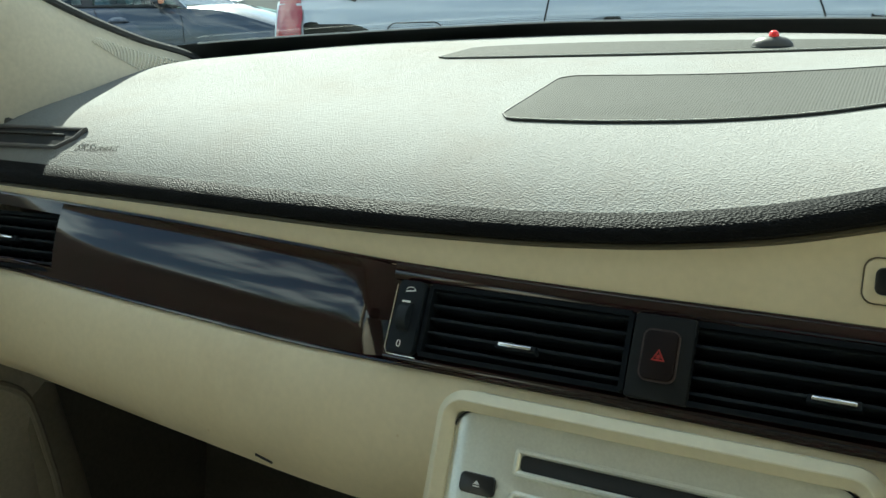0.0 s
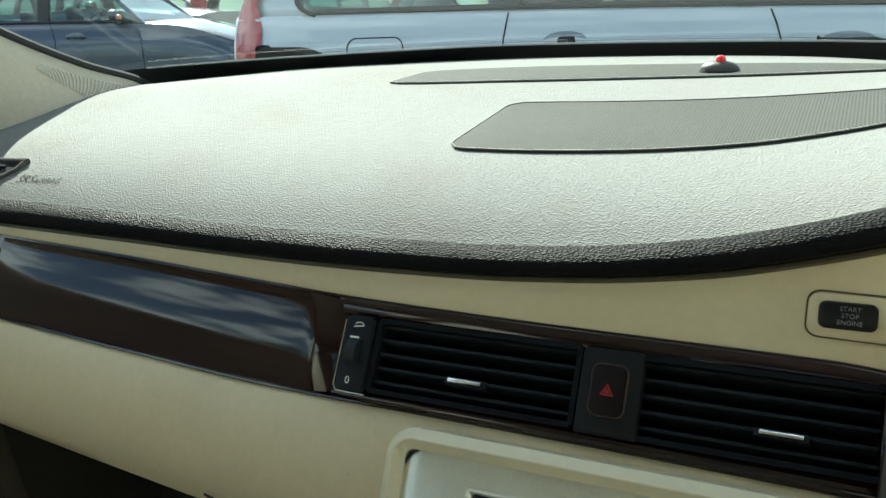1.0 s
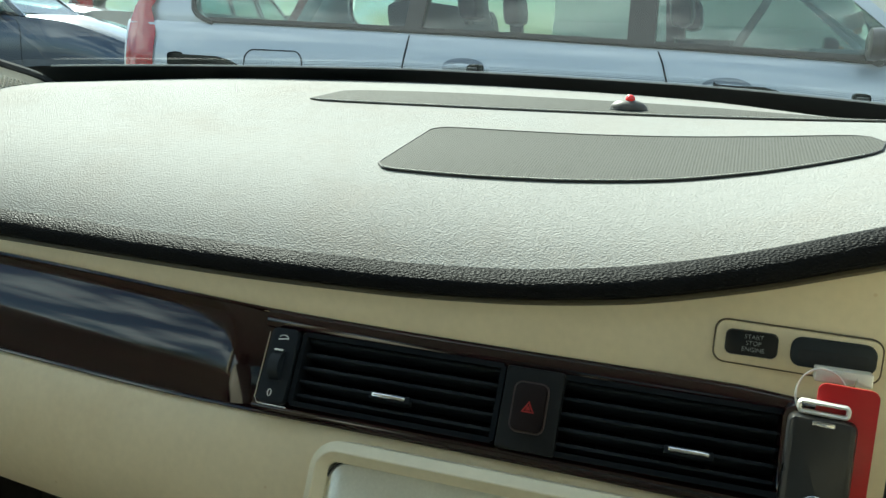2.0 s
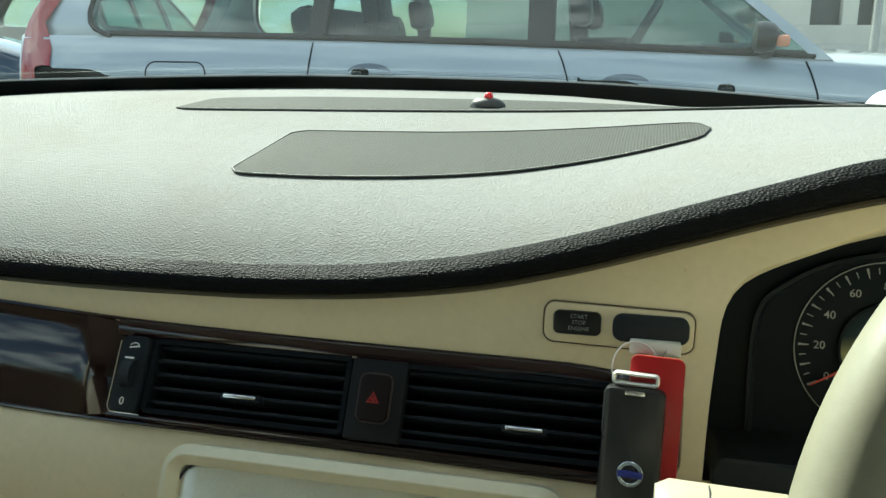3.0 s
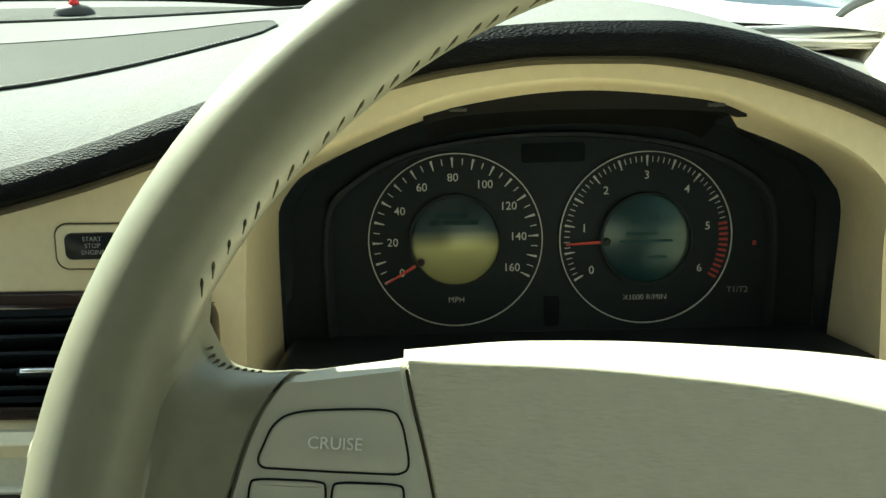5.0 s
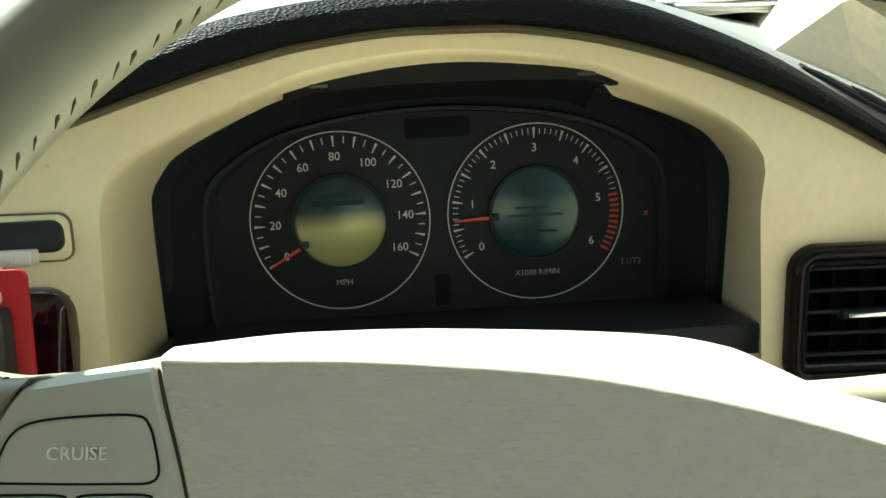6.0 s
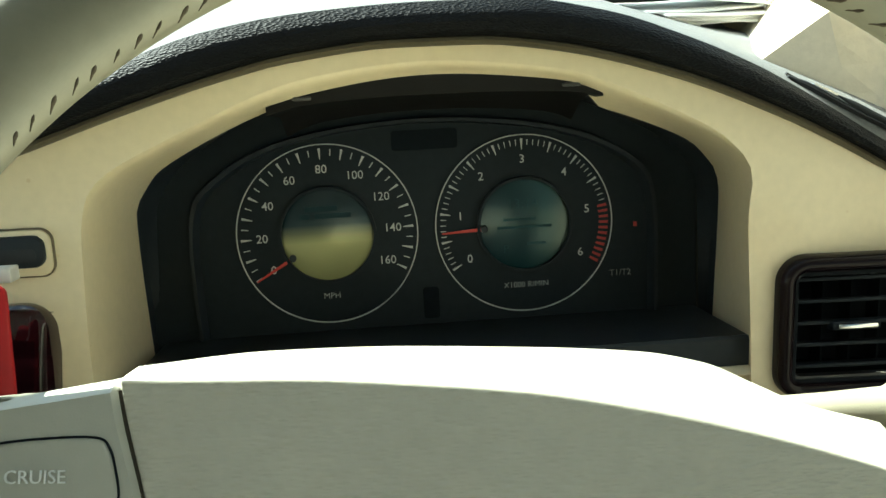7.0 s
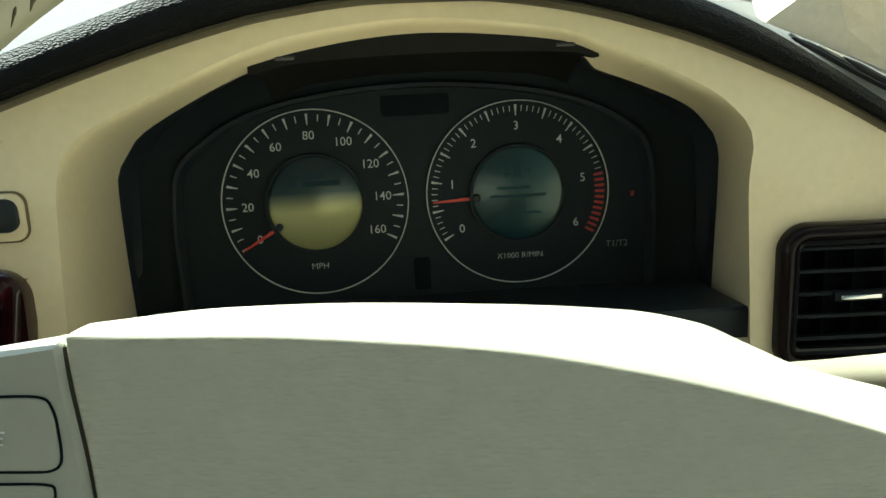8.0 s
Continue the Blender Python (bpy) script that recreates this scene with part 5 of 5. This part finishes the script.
# front seats, out of view, added for the light they bounce and block
def front_seat(x, label, cover):
    st = thing("front_seat", (x, -.2, .44), label, "car seat", "front seats")
    def cushion(rows_, name, lab=""):
        return part(name, sheet(rows_, close_v=True, caps=True), cover, st, lab)
    prof = [(2 * math.pi * k / 24) for k in range(24)]
    def oval(c, wx, ax, h):
        return [c + Vector((wx * math.copysign(abs(math.cos(t)) ** .5, math.cos(t)), 0, 0)) + ax * (h * math.copysign(abs(math.sin(t)) ** .6, math.sin(t))) for t in prof]
    up = Vector((0, .05, 1)).normalized()
    cushion([oval(Vector((x, y, z)), w, up, h) for y, z, w, h in ((.12, .60, .20, .04), (.10, .615, .235, .075), (0, .615, .25, .085), (-.2, .595, .25, .085), (-.40, .575, .245, .085), (-.44, .57, .22, .06))], "cushion")
    back = Vector((0, .94, .34)).normalized()
    cushion([oval(Vector((x, y, z)), w, back, h) for y, z, w, h in ((-.40, .60, .21, .05), (-.42, .66, .24, .08), (-.50, .88, .25, .085), (-.57, 1.08, .235, .075), (-.61, 1.18, .20, .06), (-.615, 1.20, .16, .03))], "backrest")
    for dx in (-.06, .06):
        part("post", tube([(x + dx, -.60, 1.17), (x + dx, -.63, 1.26)], .007, 8), CHROME, st)
    cushion([oval(Vector((x, y, z)), w, back, h) for y, z, w, h in ((-.625, 1.235, .09, .025), (-.63, 1.25, .125, .045), (-.645, 1.33, .13, .045), (-.655, 1.375, .10, .025))], "headrest")
    part("base", box((.42, .50, .12), pose(x, -.17, .495), .02), CARPET, st)
    return st


# Darker than the door leather to dim its reflection in the wood.
front_seat(-.41, "unseen beige leather passenger seat", mat("dimmed_seat_leather", (.29, .262, .205), .5, grain=.2, grain_scale=700, bump="leather"))
# Dark cover stands in for the driver's body, which would block cabin light.
front_seat(.316, "unseen driver's seat behind the steering wheel, dark to cut bounced light", mat("light_cutting_cloth", (.15, .145, .135), .9, grain=.4, grain_scale=700, mottle=.15))

# ---------------------------------------------------------------- outside
GZ = .17
solo("ground", sheet([[(x, y, GZ) for y in (-300, -40, -10, 0, 4, 10, 30, 120, 900)] for x in (-600, -80, -20, -5, 0, 5, 20, 80, 600)]), ASPHALT, "grey asphalt car park", "ground", kind="structure")


def wheel_unit(parent, x, y, turn=0, r=.33):
    m = Matrix.Translation((x, y, GZ + r)) @ Matrix.Rotation(radians(turn), 4, "Z") @ Matrix.Rotation(radians(90), 4, "X")
    w = part("wheel", tube([m @ Vector((0, 0, z)) for z in (-.10, -.09, .09, .10)], [r - .03, r, r, r - .03], 36), RUBBER, parent, "black tyre with silver rim")
    part("rim", disc(r * .68, .012, m @ pose(0, 0, .098), 32, .004), PALEPAINT, w)
    part("hub_cap", disc(.05, .012, m @ pose(0, 0, .110), 20, .003), SATIN, w)


def parked_car(at, turn, paint, label, length=4.75, width=1.84, belt=(1.04, .985), roof=1.50, estate=True, lamp=True, drop=.22):
    """A parked car, built with its tail at x = 0, its nose at x = length and its near side at y = 0, then set at its place."""
    m = Matrix.Translation(at) @ Matrix.Rotation(radians(turn), 4, "Z")
    c = thing("parked_car", at, label, "car", "parked cars")
    half = width / 2
    bz = curve([0, length * .3, length * .62, length * .75, length], [belt[0], belt[0] - .02, belt[1] + .01, belt[1] - .02, belt[1] - drop])
    taper = curve([0, .12, .5, length * .5, length - .7, length - .15, length], [.90, .955, .99, 1, .985, .90, .78])
    hood0 = length * .66
    rows = []
    for i in range(61):
        x = length * i / 60
        w = half * taper(x)
        b = bz(x)
        lo = .22 + .06 * max(0, 1 - x / .5) + .05 * max(0, 1 - (length - x) / .5)
        sec = [(-w * .90, lo), (-w * .965, lo + .08), (-w * .985, .42), (-w * .992, .58), (-w * 1.0, .70), (-w * .998, b - .19), (-w * .990, b - .135), (-w * .982, b - .105), (-w * .965, b - .06), (-w * .950, b - .012), (-w * .935, b)]
        crown = .045 * min(max((x - hood0) / .3, 0), 1)
        sec += [(-w * .7, b + crown * .7), (-w * .3, b + crown), (0, b + crown)]
        full = sec + [(-y, z) for y, z in sec[-2::-1]]
        rows.append([m @ Vector((x, half + y, GZ - at[2] + z)) for y, z in full])
    body = part("body", sheet(rows, caps=True), paint, c, "painted body shell")
    # greenhouse: roof, posts, panes
    tail_x, rear_top = (.10, .42) if estate else (.55, 1.05)
    front_base, front_top = length * .70, length * .565

    def side(x, v, s=-1, out=0.0):
        """A point on the glass side, v from the belt to the roof."""
        w0, w1 = half * taper(x) * .938, half * .70
        return Vector((x, half + s * (w0 + (w1 - w0) * v ** 1.15 + out), bz(x) + (roof - .035 - bz(x)) * v))
    put = lambda p: m @ Vector((p.x, p.y, p.z + GZ - at[2]))
    rr = []
    for i in range(21):
        x = rear_top + (front_top - rear_top) * i / 20
        z = roof - .05 * ((i - 9) / 11) ** 2
        rr.append([put(Vector((x, half + half * .70 * u, z - .06 * u ** 4))) for u in (-1, -.95, -.7, -.3, 0, .3, .7, .95, 1)])
    part("roof", sheet(rr), paint, c)
    posts = [(tail_x + (.33 if estate else 0), rear_top + .10, .13), (length * .30, length * .305, .07), (length * .49, length * .485, .10), (front_base, front_top, .055)]
    part("load_cover", sheet([[put(Vector((x, half + u * half * .9 * taper(x), bz(x) + .005 + .012 * (1 - u * u)))) for u in (-1, -.6, 0, .6, 1)] for x in np.linspace(tail_x + .12, front_base - .1, 16)]), mat("dark_cabin_trim", (.035, .036, .036), .7), c)
    for s in (-1, 1):
        for (xb, xt, wd) in posts:
            if estate and wd == .13:
                rows = []
                for v, xr in zip((0, .03, .07, .13, .22, .34, .6, 1), (.50, .455, .415, .388, .378, .385, .42, .52)):
                    xl = max(.02, tail_x - .09 + (rear_top - tail_x) * v)
                    a_, b_ = side(xl, v, s, .002), side(xr, v, s, .002)
                    inn = Vector((0, -s * .05, 0))
                    rows.append([put(a_), put(a_.lerp(b_, .5)), put(b_), put(b_ + inn), put(a_ + inn)])
                part("post", sheet(rows, close_v=True, caps=True), paint, c, "body-coloured rear post")
                rim_ = [put(side(xr, v, s, .003)) for v, xr in zip((0, .03, .07, .13, .22, .34, .6, 1), (.50, .455, .415, .388, .378, .385, .42, .52))]
                part("window_border", tube(rim_, .012, 6), RUBBER, c)
                continue
            pts = [side(xb + (xt - xb) * k / 6, k / 6, s) for k in range(7)]
            rows = [[put(p + Vector((-wd / 2, s * .004, 0))), put(p + Vector((wd / 2, s * .004, 0))), put(p + Vector((wd / 2, -s * .05, 0))), put(p + Vector((-wd / 2, -s * .05, 0)))] for p in pts]
            part("post", sheet(rows, close_v=True, caps=True), paint if wd in (.055, .13) else SATIN, c)
        for (b0, t0), (b1, t1) in zip([(p[0] - (.07 if estate and p[2] == .13 else 0), p[1]) for p in posts], [(p[0], p[1]) for p in posts[1:]]):
            rows = []
            for k in range(7):
                v = k / 6
                x0, x1 = b0 + (t0 - b0) * v, b1 + (t1 - b1) * v
                rows.append([put(side(x0 + (x1 - x0) * q / 8, v, s, -.012)) for q in range(9)])
            wnd = part("side_window", sheet(rows), CARGLASS, c, "tinted side window")
        part("belt_strip", tube([put(side(x, .02, s, .002)) for x in np.linspace(tail_x + (.40 if estate else .05), front_base - .03, 24)], .008, 6), RUBBER, c, "black strip below the windows")
        # dark glass border, seen as a frame inside the panes
        part("window_border", sheet([[put(side(x, v, s, -.006)) for v in (.0, .03, .055)] for x in np.linspace(tail_x + (.36 if estate else .12), front_base - .06, 24)]), SATIN, c)
    for xb, xt, zb in ((front_base, front_top, .03), (tail_x, rear_top, 0)):
        wnd = part("end_window", sheet([[put(Vector((xb + (xt - xb) * k / 6, half + u * half * (.90 - .22 * k / 6), bz(xb) + zb + (roof - .06 - bz(xb) - zb) * k / 6))) for u in (-1, -.5, 0, .5, 1)] for k in range(7)]), CARGLASS, c, "tinted window")
    # shut lines, handles, flap, mirror on both sides
    for s in (-1, 1):
        def skin(x, z, out=.0008):
            w = half * taper(x)
            b = bz(x)
            k = curve([.42, .58, .70, b - .19, b - .135, b - .105, b - .06, b - .012, b], [.985, .992, 1.0, .998, .990, .982, .965, .950, .935])(z)
            return put(Vector((x, half + s * (w * k + out), z)))
        for x0, bend in ((length * .299, -.016), (length * .502, .055), (length * .685, .055)):
            part("shut_line", tube([skin(x0 + bend * min(1, max(0, (bz(x0) - z) / .13)) ** .7, z) for z in np.linspace(.45, bz(x0) - .01, 14)], .0035, 6), DARKGAP, c)
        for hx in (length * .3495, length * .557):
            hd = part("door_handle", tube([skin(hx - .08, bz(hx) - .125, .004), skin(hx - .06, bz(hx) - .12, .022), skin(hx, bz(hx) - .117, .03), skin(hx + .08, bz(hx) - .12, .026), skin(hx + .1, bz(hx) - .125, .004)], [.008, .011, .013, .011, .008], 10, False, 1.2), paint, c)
            # Darker oval paints the shade of a recess; the skin has no hollow.
            part("handle_cup", sheet([[skin(hx + .085 * a * math.cos(t), bz(hx) - .112 + .030 * a * math.sin(t), .0015 + .0012 * (1 - a)) for t in [2 * math.pi * k / 20 for k in range(20)]] for a in (1, .6, .1)], close_v=True), mat("handle_cup_shade", (.20, .225, .26), .4), hd)
        if estate:
            fx = length * .172
            part("filler_flap", tube([skin(fx + dx, bz(fx) - .185 + dz, .0008) for dx, dz in [(x, z) for x, z in round_rect(.275, .17, .045)]], .003, 6, True), DARKGAP, c)
        mx = front_base - .21
        q = side(mx, .13, s, .10)
        rows = []
        for k, (rx, f) in enumerate(((-.040, .75), (-.034, .95), (-.01, 1), (.02, .9), (.04, .6))):
            rows.append([put(q + Vector((rx, .085 * f * math.cos(t), .056 * f * math.sin(t)))) for t in [2 * math.pi * i / 18 for i in range(18)]])
        mi = part("mirror", sheet(rows, close_v=True, caps=True), SATIN if estate else paint, c, "door mirror")
        part("mirror_foot", tube([put(side(mx + .02, .03, s)), put(q + Vector((.0, 0, -.05)))], .022, 8), SATIN, mi)
        part("indicator", box((.045, .05, .04), m @ pose(q.x + .05, q.y + s * .045, q.z + GZ - at[2] - .012), .012), mat("amber_lens", (.7, .3, .18), .2), mi)
        if lamp:
            rows = []
            for k, z in enumerate(np.linspace(.70, roof - .20 if estate else belt[0], 12)):
                wv = .13 if z < belt[0] - .04 else .105
                x0 = (.015 if z < belt[0] else .015 + (z - belt[0]) * .62)
                pa = skin(max(x0, .02), min(z, bz(.1)), .006) if z <= bz(.1) else put(side(tail_x + (rear_top - tail_x) * (z - bz(.1)) / (roof - bz(.1)) - .09, (z - bz(.1)) / (roof - .035 - bz(.1)), s, .008))
                pb = skin(x0 + wv + .06, min(z, bz(.1)), .006) if z <= bz(.1) else put(side(tail_x + (rear_top - tail_x) * (z - bz(.1)) / (roof - bz(.1)) + .02, (z - bz(.1)) / (roof - .035 - bz(.1)), s, .008))
                mid = (pa + pb) / 2 + (m.to_3x3() @ Vector((0, s * .015, 0)))
                inn = pa + (m.to_3x3() @ Vector((-.02, -s * .12, 0)))
                rows.append([inn, pa, mid, pb])
            part("tail_lamp", sheet(rows), REDLENS, c, "tall red tail lamp")
    for wx in (.95, length - .92):
        for wy in (.10, width - .10):
            wheel_unit(c, *(m @ Vector((wx, wy, 0))).xy, turn if wy < half else turn + 180)
    # cabin
    def put3(x, y, z):
        return m @ Vector((x, y, z + GZ - at[2]))
    for sx in (length * .33, length * .52):
        for sy in (half - .38, half + .38):
            st_ = part("seat", sheet([[put3(sx + .08 * k - .22 * k * k / 4 * .3, sy + u * (.24 - .03 * k), .55 + .12 * k) + (m.to_3x3() @ Vector((dx, 0, 0))) for dx, u in ((0, -1), (.1, -.9), (.12, 0), (.1, .9), (0, 1), (-.1, .9), (-.12, 0), (-.1, -.9))] for k in range(5)], close_v=True, caps=True), SATIN, c)
            part("headrest", box((.09, .24, .15), m @ pose(sx - .04, sy, 1.15 + GZ - at[2], 0, -8), .035), SATIN, st_)
    part("rear_bench", box((.14, width * .74, .72), m @ pose(length * .285, half, .80 + GZ - at[2], 0, -12), .05), SATIN, c)
    part("dash_board", box((.35, width * .8, .30), m @ pose(front_base - .32, half, .86 + GZ - at[2]), .06), SATIN, c)
    sw = [put3(front_base - .66 + .09 * math.sin(t), half - .38 + .18 * math.cos(t), 1.02 + .165 * math.sin(t)) for t in [2 * math.pi * k / 32 for k in range(32)]]
    part("steering_wheel", tube(sw, .016, 8, True), mat("grey_wheel", (.18, .18, .18), .4), c)
    part("floor_pan", box((length * .8, width * .86, .2), m @ pose(length / 2, half, .34 + GZ - at[2]), .02), SATIN, c)
    return c, m, put3


wagon, wm, wput = parked_car((-2.65, 3.30, GZ), 0, BLUEGREY, "blue-grey estate car parked across the front", belt=(1.03, .958))
navy, nm_, nput = parked_car((-8.60, 4.80, GZ), 25, NAVY, "dark blue car parked beside the estate car", length=4.3, belt=(1.12, 1.06), roof=1.60, estate=False, lamp=False, drop=.36)
pale, pm_, pput = parked_car((-12.1, 8.6, GZ), 0, mat("slate_car_paint", (.10, .125, .16), .3, .2, mottle=.04, coat=1), "slate-blue car with clear headlamps parked further off", length=4.5, belt=(1.28, 1.27), roof=1.75, estate=False, lamp=False, drop=.12)
part("headlamp", box((.34, .16, .15), pm_ @ pose(4.22, .24, 1.12, 0, 12, 22), .05), CLEARLENS, pale, "clear headlamp with orange indicator")
part("indicator", box((.12, .10, .10), pm_ @ pose(4.06, .12, 1.10, 0, 12, 14), .03), mat("orange_lens", (.75, .2, .05), .2), pale)
hatch, hm, hput = parked_car((-7.2, 10.4, GZ), 90, mat("black_car_paint", (.03, .032, .032), .3, mottle=.05, coat=1), "dark hatchback with red and clear tail lamps", length=4.2, belt=(1.22, 1.16), roof=1.75, lamp=False)
for yy in (.10, 1.74):
    tl = part("tail_lamp", box((.12, .26, .46), hm @ pose(.01, yy, 1.22, 0, -8), .05), REDLENS, hatch, "red tail lamp")
    part("clear_band", box((.125, .24, .12), hm @ pose(-.006, yy, 1.22, 0, -8), .03), CLEARLENS, tl)
pl = part("number_plate", box((.012, .52, .15), hm @ pose(-.03, .98, 1.03), .003), YELLOW, hatch, "yellow plate with dark bars")
for k in range(6):
    part("plate_bar", box((.004, .045, .09), hm @ pose(-.038, .80 + .072 * k, 1.03), 0), SATIN, pl)
part("chrome_strip", box((.02, 1.0, .035), hm @ pose(-.02, .92, 1.17), .008), CHROME, hatch)

# trees behind the car, beyond the passenger side; they show in the lacquered wood
def tree(at, height, spread, seed):
    rnd = random.Random(seed)
    t = thing("tree", at, "leafy green tree beyond the car park", "tree", "trees beyond the car park")
    base = Vector(at)
    top = base + Vector((rnd.uniform(-.3, .3), rnd.uniform(-.3, .3), height * .75))
    part("trunk", tube([base, base.lerp(top, .3) + Vector((.1, 0, 0)), base.lerp(top, .65), top], [.22, .16, .11, .04], 10), BARK, t)
    tips = []
    for k in range(7):
        a, f = k * 2.4 + rnd.random(), .35 + .08 * k
        root = base.lerp(top, f)
        tip = root + Vector((spread * .7 * math.cos(a), spread * .7 * math.sin(a), height * rnd.uniform(.10, .22)))
        part("limb", tube([root, root.lerp(tip, .5) + Vector((0, 0, .15)), tip], [.07, .05, .02], 6), BARK, t)
        tips += [tip, root.lerp(tip, .6)]
    tips.append(top)
    verts, faces = [], []
    for c in tips:
        for _ in range(90):
            p = c + Vector((rnd.gauss(0, spread * .24), rnd.gauss(0, spread * .24), rnd.gauss(0, height * .075)))
            s, q = rnd.uniform(.10, .22), Euler((rnd.uniform(-1, 1), rnd.uniform(-1, 1), rnd.uniform(0, 6.3))).to_matrix()
            i = len(verts)
            verts += [p + q @ Vector(v) * s for v in ((-1, 0, 0), (0, -.6, .1), (1, 0, 0), (0, .6, .1))]
            faces.append((i, i + 1, i + 2, i + 3))
    me = bpy.data.meshes.new("crown")
    me.from_pydata(verts, [], faces)
    me.materials.append(LEAF)
    crown = new("crown", me)
    crown.parent, crown.matrix_parent_inverse = t, Matrix.Translation(base).inverted()
    return t


BARK = mat("bark", (.10, .08, .06), .9, grain=.8, grain_scale=30, mottle=.3, mottle_scale=4)
LEAF = mat("leaf_green", (.055, .085, .03), .6, mottle=.35, mottle_scale=1.5)
oak, lime = tree((-17, -22, GZ), 6.5, 2.6, 3), tree((-21, -17, GZ), 5.6, 2.2, 8)
for src, x, y, turn in ((lime, -12, -25, 40), (oak, -25, -12, 130), (lime, -27, -7, 200), (oak, -8, -29, 250), (lime, -16, -27, 90), (oak, -30, -1, 20)):
    copy_thing(src, pose(x, y, GZ, 0, 0, turn))

# pavement, kerb and the building across the road
solo("kerb", box((40, .14, .14), pose(16, 9.2, GZ + .05), .02), CONCRETE, "concrete kerb edge", "kerb", kind="structure")
solo("pavement", sheet([[(x, y, z) for y, z in ((9.26, GZ - .05), (9.27, GZ + .115), (10.5, GZ + .30), (12.5, GZ + .76), (14.5, GZ + 1.10), (14.52, GZ - .05))] for x in np.linspace(-4, 36, 21)], caps=True), CONCRETE, "pale concrete pavement rising to the building", "pavement", kind="structure")
bld = thing("building", (8, 15, GZ), "pale rendered low building with dark doorways", "building")
for x0, x1 in ((-3, 2.33), (2.78, 3.0), (3.24, 9.0), (10.2, 24)):
    part("wall", box((x1 - x0, .3, 5.2), pose((x0 + x1) / 2, 14.6, GZ + 2.6), .01), RENDERWALL, bld)
for x0, x1 in ((2.33, 2.78), (3.0, 3.24), (9.0, 10.2)):
    part("lintel", box((x1 - x0, .3, 1.8), pose((x0 + x1) / 2, 14.6, GZ + 4.3), .01), RENDERWALL, bld)
    part("door", box((x1 - x0, .06, 3.4), pose((x0 + x1) / 2, 14.72, GZ + 1.7), .01), mat("grey_door", (.10, .11, .11), .5), bld)
part("roof", box((28, 6, .25), pose(10.5, 17.4, GZ + 5.3), .03), CONCRETE, bld)
part("side_wall", box((.3, 5.4, 5.2), pose(-2.85, 17.45, GZ + 2.6), .01), RENDERWALL, bld)
part("plinth", box((27, .08, 1.35), pose(10.5, 14.41, GZ + .675), .02), CONCRETE, bld)
pole = thing("street_post", (2.42, 10.6, GZ), "grey steel post on the pavement", "post")
part("shaft", tube([(2.42, 10.6, GZ + .1), (2.42, 10.6, 2.0), (2.42, 10.6, 4.0)], [.05, .045, .04], 12), mat("galvanised_steel", (.35, .36, .36), .45, .6), pole)
part("base", disc(.09, .05, pose(2.42, 10.6, GZ + .33), 20, .01), CONCRETE, pole)

# the outside of the car that the camera sits in
own = thing("car_body", (-.047, 0, GZ), "silver car body round the cabin", "car body", kind="structure")


def sill(y):
    z = .36
    for yc in (1.42, -1.38):
        if abs(y - yc) < .37:
            z = max(z, GZ + .33 + math.sqrt(.37 ** 2 - (y - yc) ** 2))
    return z


ys = np.linspace(-2.28, 2.0, 108)
tuck = curve([-2.28, -2.0, -1.2, .6, 1.5, 1.85, 2.0], [.80, .85, .875, .88, .865, .82, .76])
top_z = curve([-2.28, -1.7, .5, 1.06, 1.6, 2.0], [1.0, 1.03, 1.025, .985, .93, .84])
for s in (-1, 1):
    part("side_panel", sheet([[(-.047 + s * tuck(y) * k, y, sill(y) + (top_z(y) - sill(y)) * v) for k, v in ((.96, 0), (.99, .15), (1, .45), (1, .7), (.985, .88), (.955, .97), (.93, 1))] for y in ys]), PALEPAINT, own)
    for yc in (1.42, -1.38):
        wheel_unit(own, -.047 + s * .765, yc, 90 if s > 0 else -90)
part("front_panel", sheet([[(-.047 + u * .76 * k, y, z) for u in (-1, -.8, -.4, 0, .4, .8, 1)] for k, y, z in ((1, 2.0, .84), (1.0, 2.04, .70), (1.0, 2.06, .52), (.97, 2.0, .36))]), PALEPAINT, own, "front bumper")
part("rear_panel", sheet([[(-.047 + u * .80 * k, y, z) for u in (-1, -.8, -.4, 0, .4, .8, 1)] for k, y, z in ((.9, -1.70, 1.05), (.93, -2.20, 1.03), (1, -2.28, 1.0), (1, -2.32, .7), (.98, -2.28, .36))]), PALEPAINT, own, "boot lid and rear bumper")
part("roof_panel", sheet([[(-.047 + u * .66, y, 1.515 - .03 * u ** 4 - .02 * ((y + .7) / 1.0) ** 2) for u in (-1, -.9, -.5, 0, .5, .9, 1)] for y in np.linspace(.24, -1.66, 12)]), PALEPAINT, own, "outer roof skin")
part("rear_window", sheet([[(-.047 + u * (.62 + .12 * k / 4), -1.66 - .30 * k / 4, 1.48 - .42 * k / 4) for u in (-1, -.5, 0, .5, 1)] for k in range(5)]), DARKGLASS, own, "dark tinted rear window")
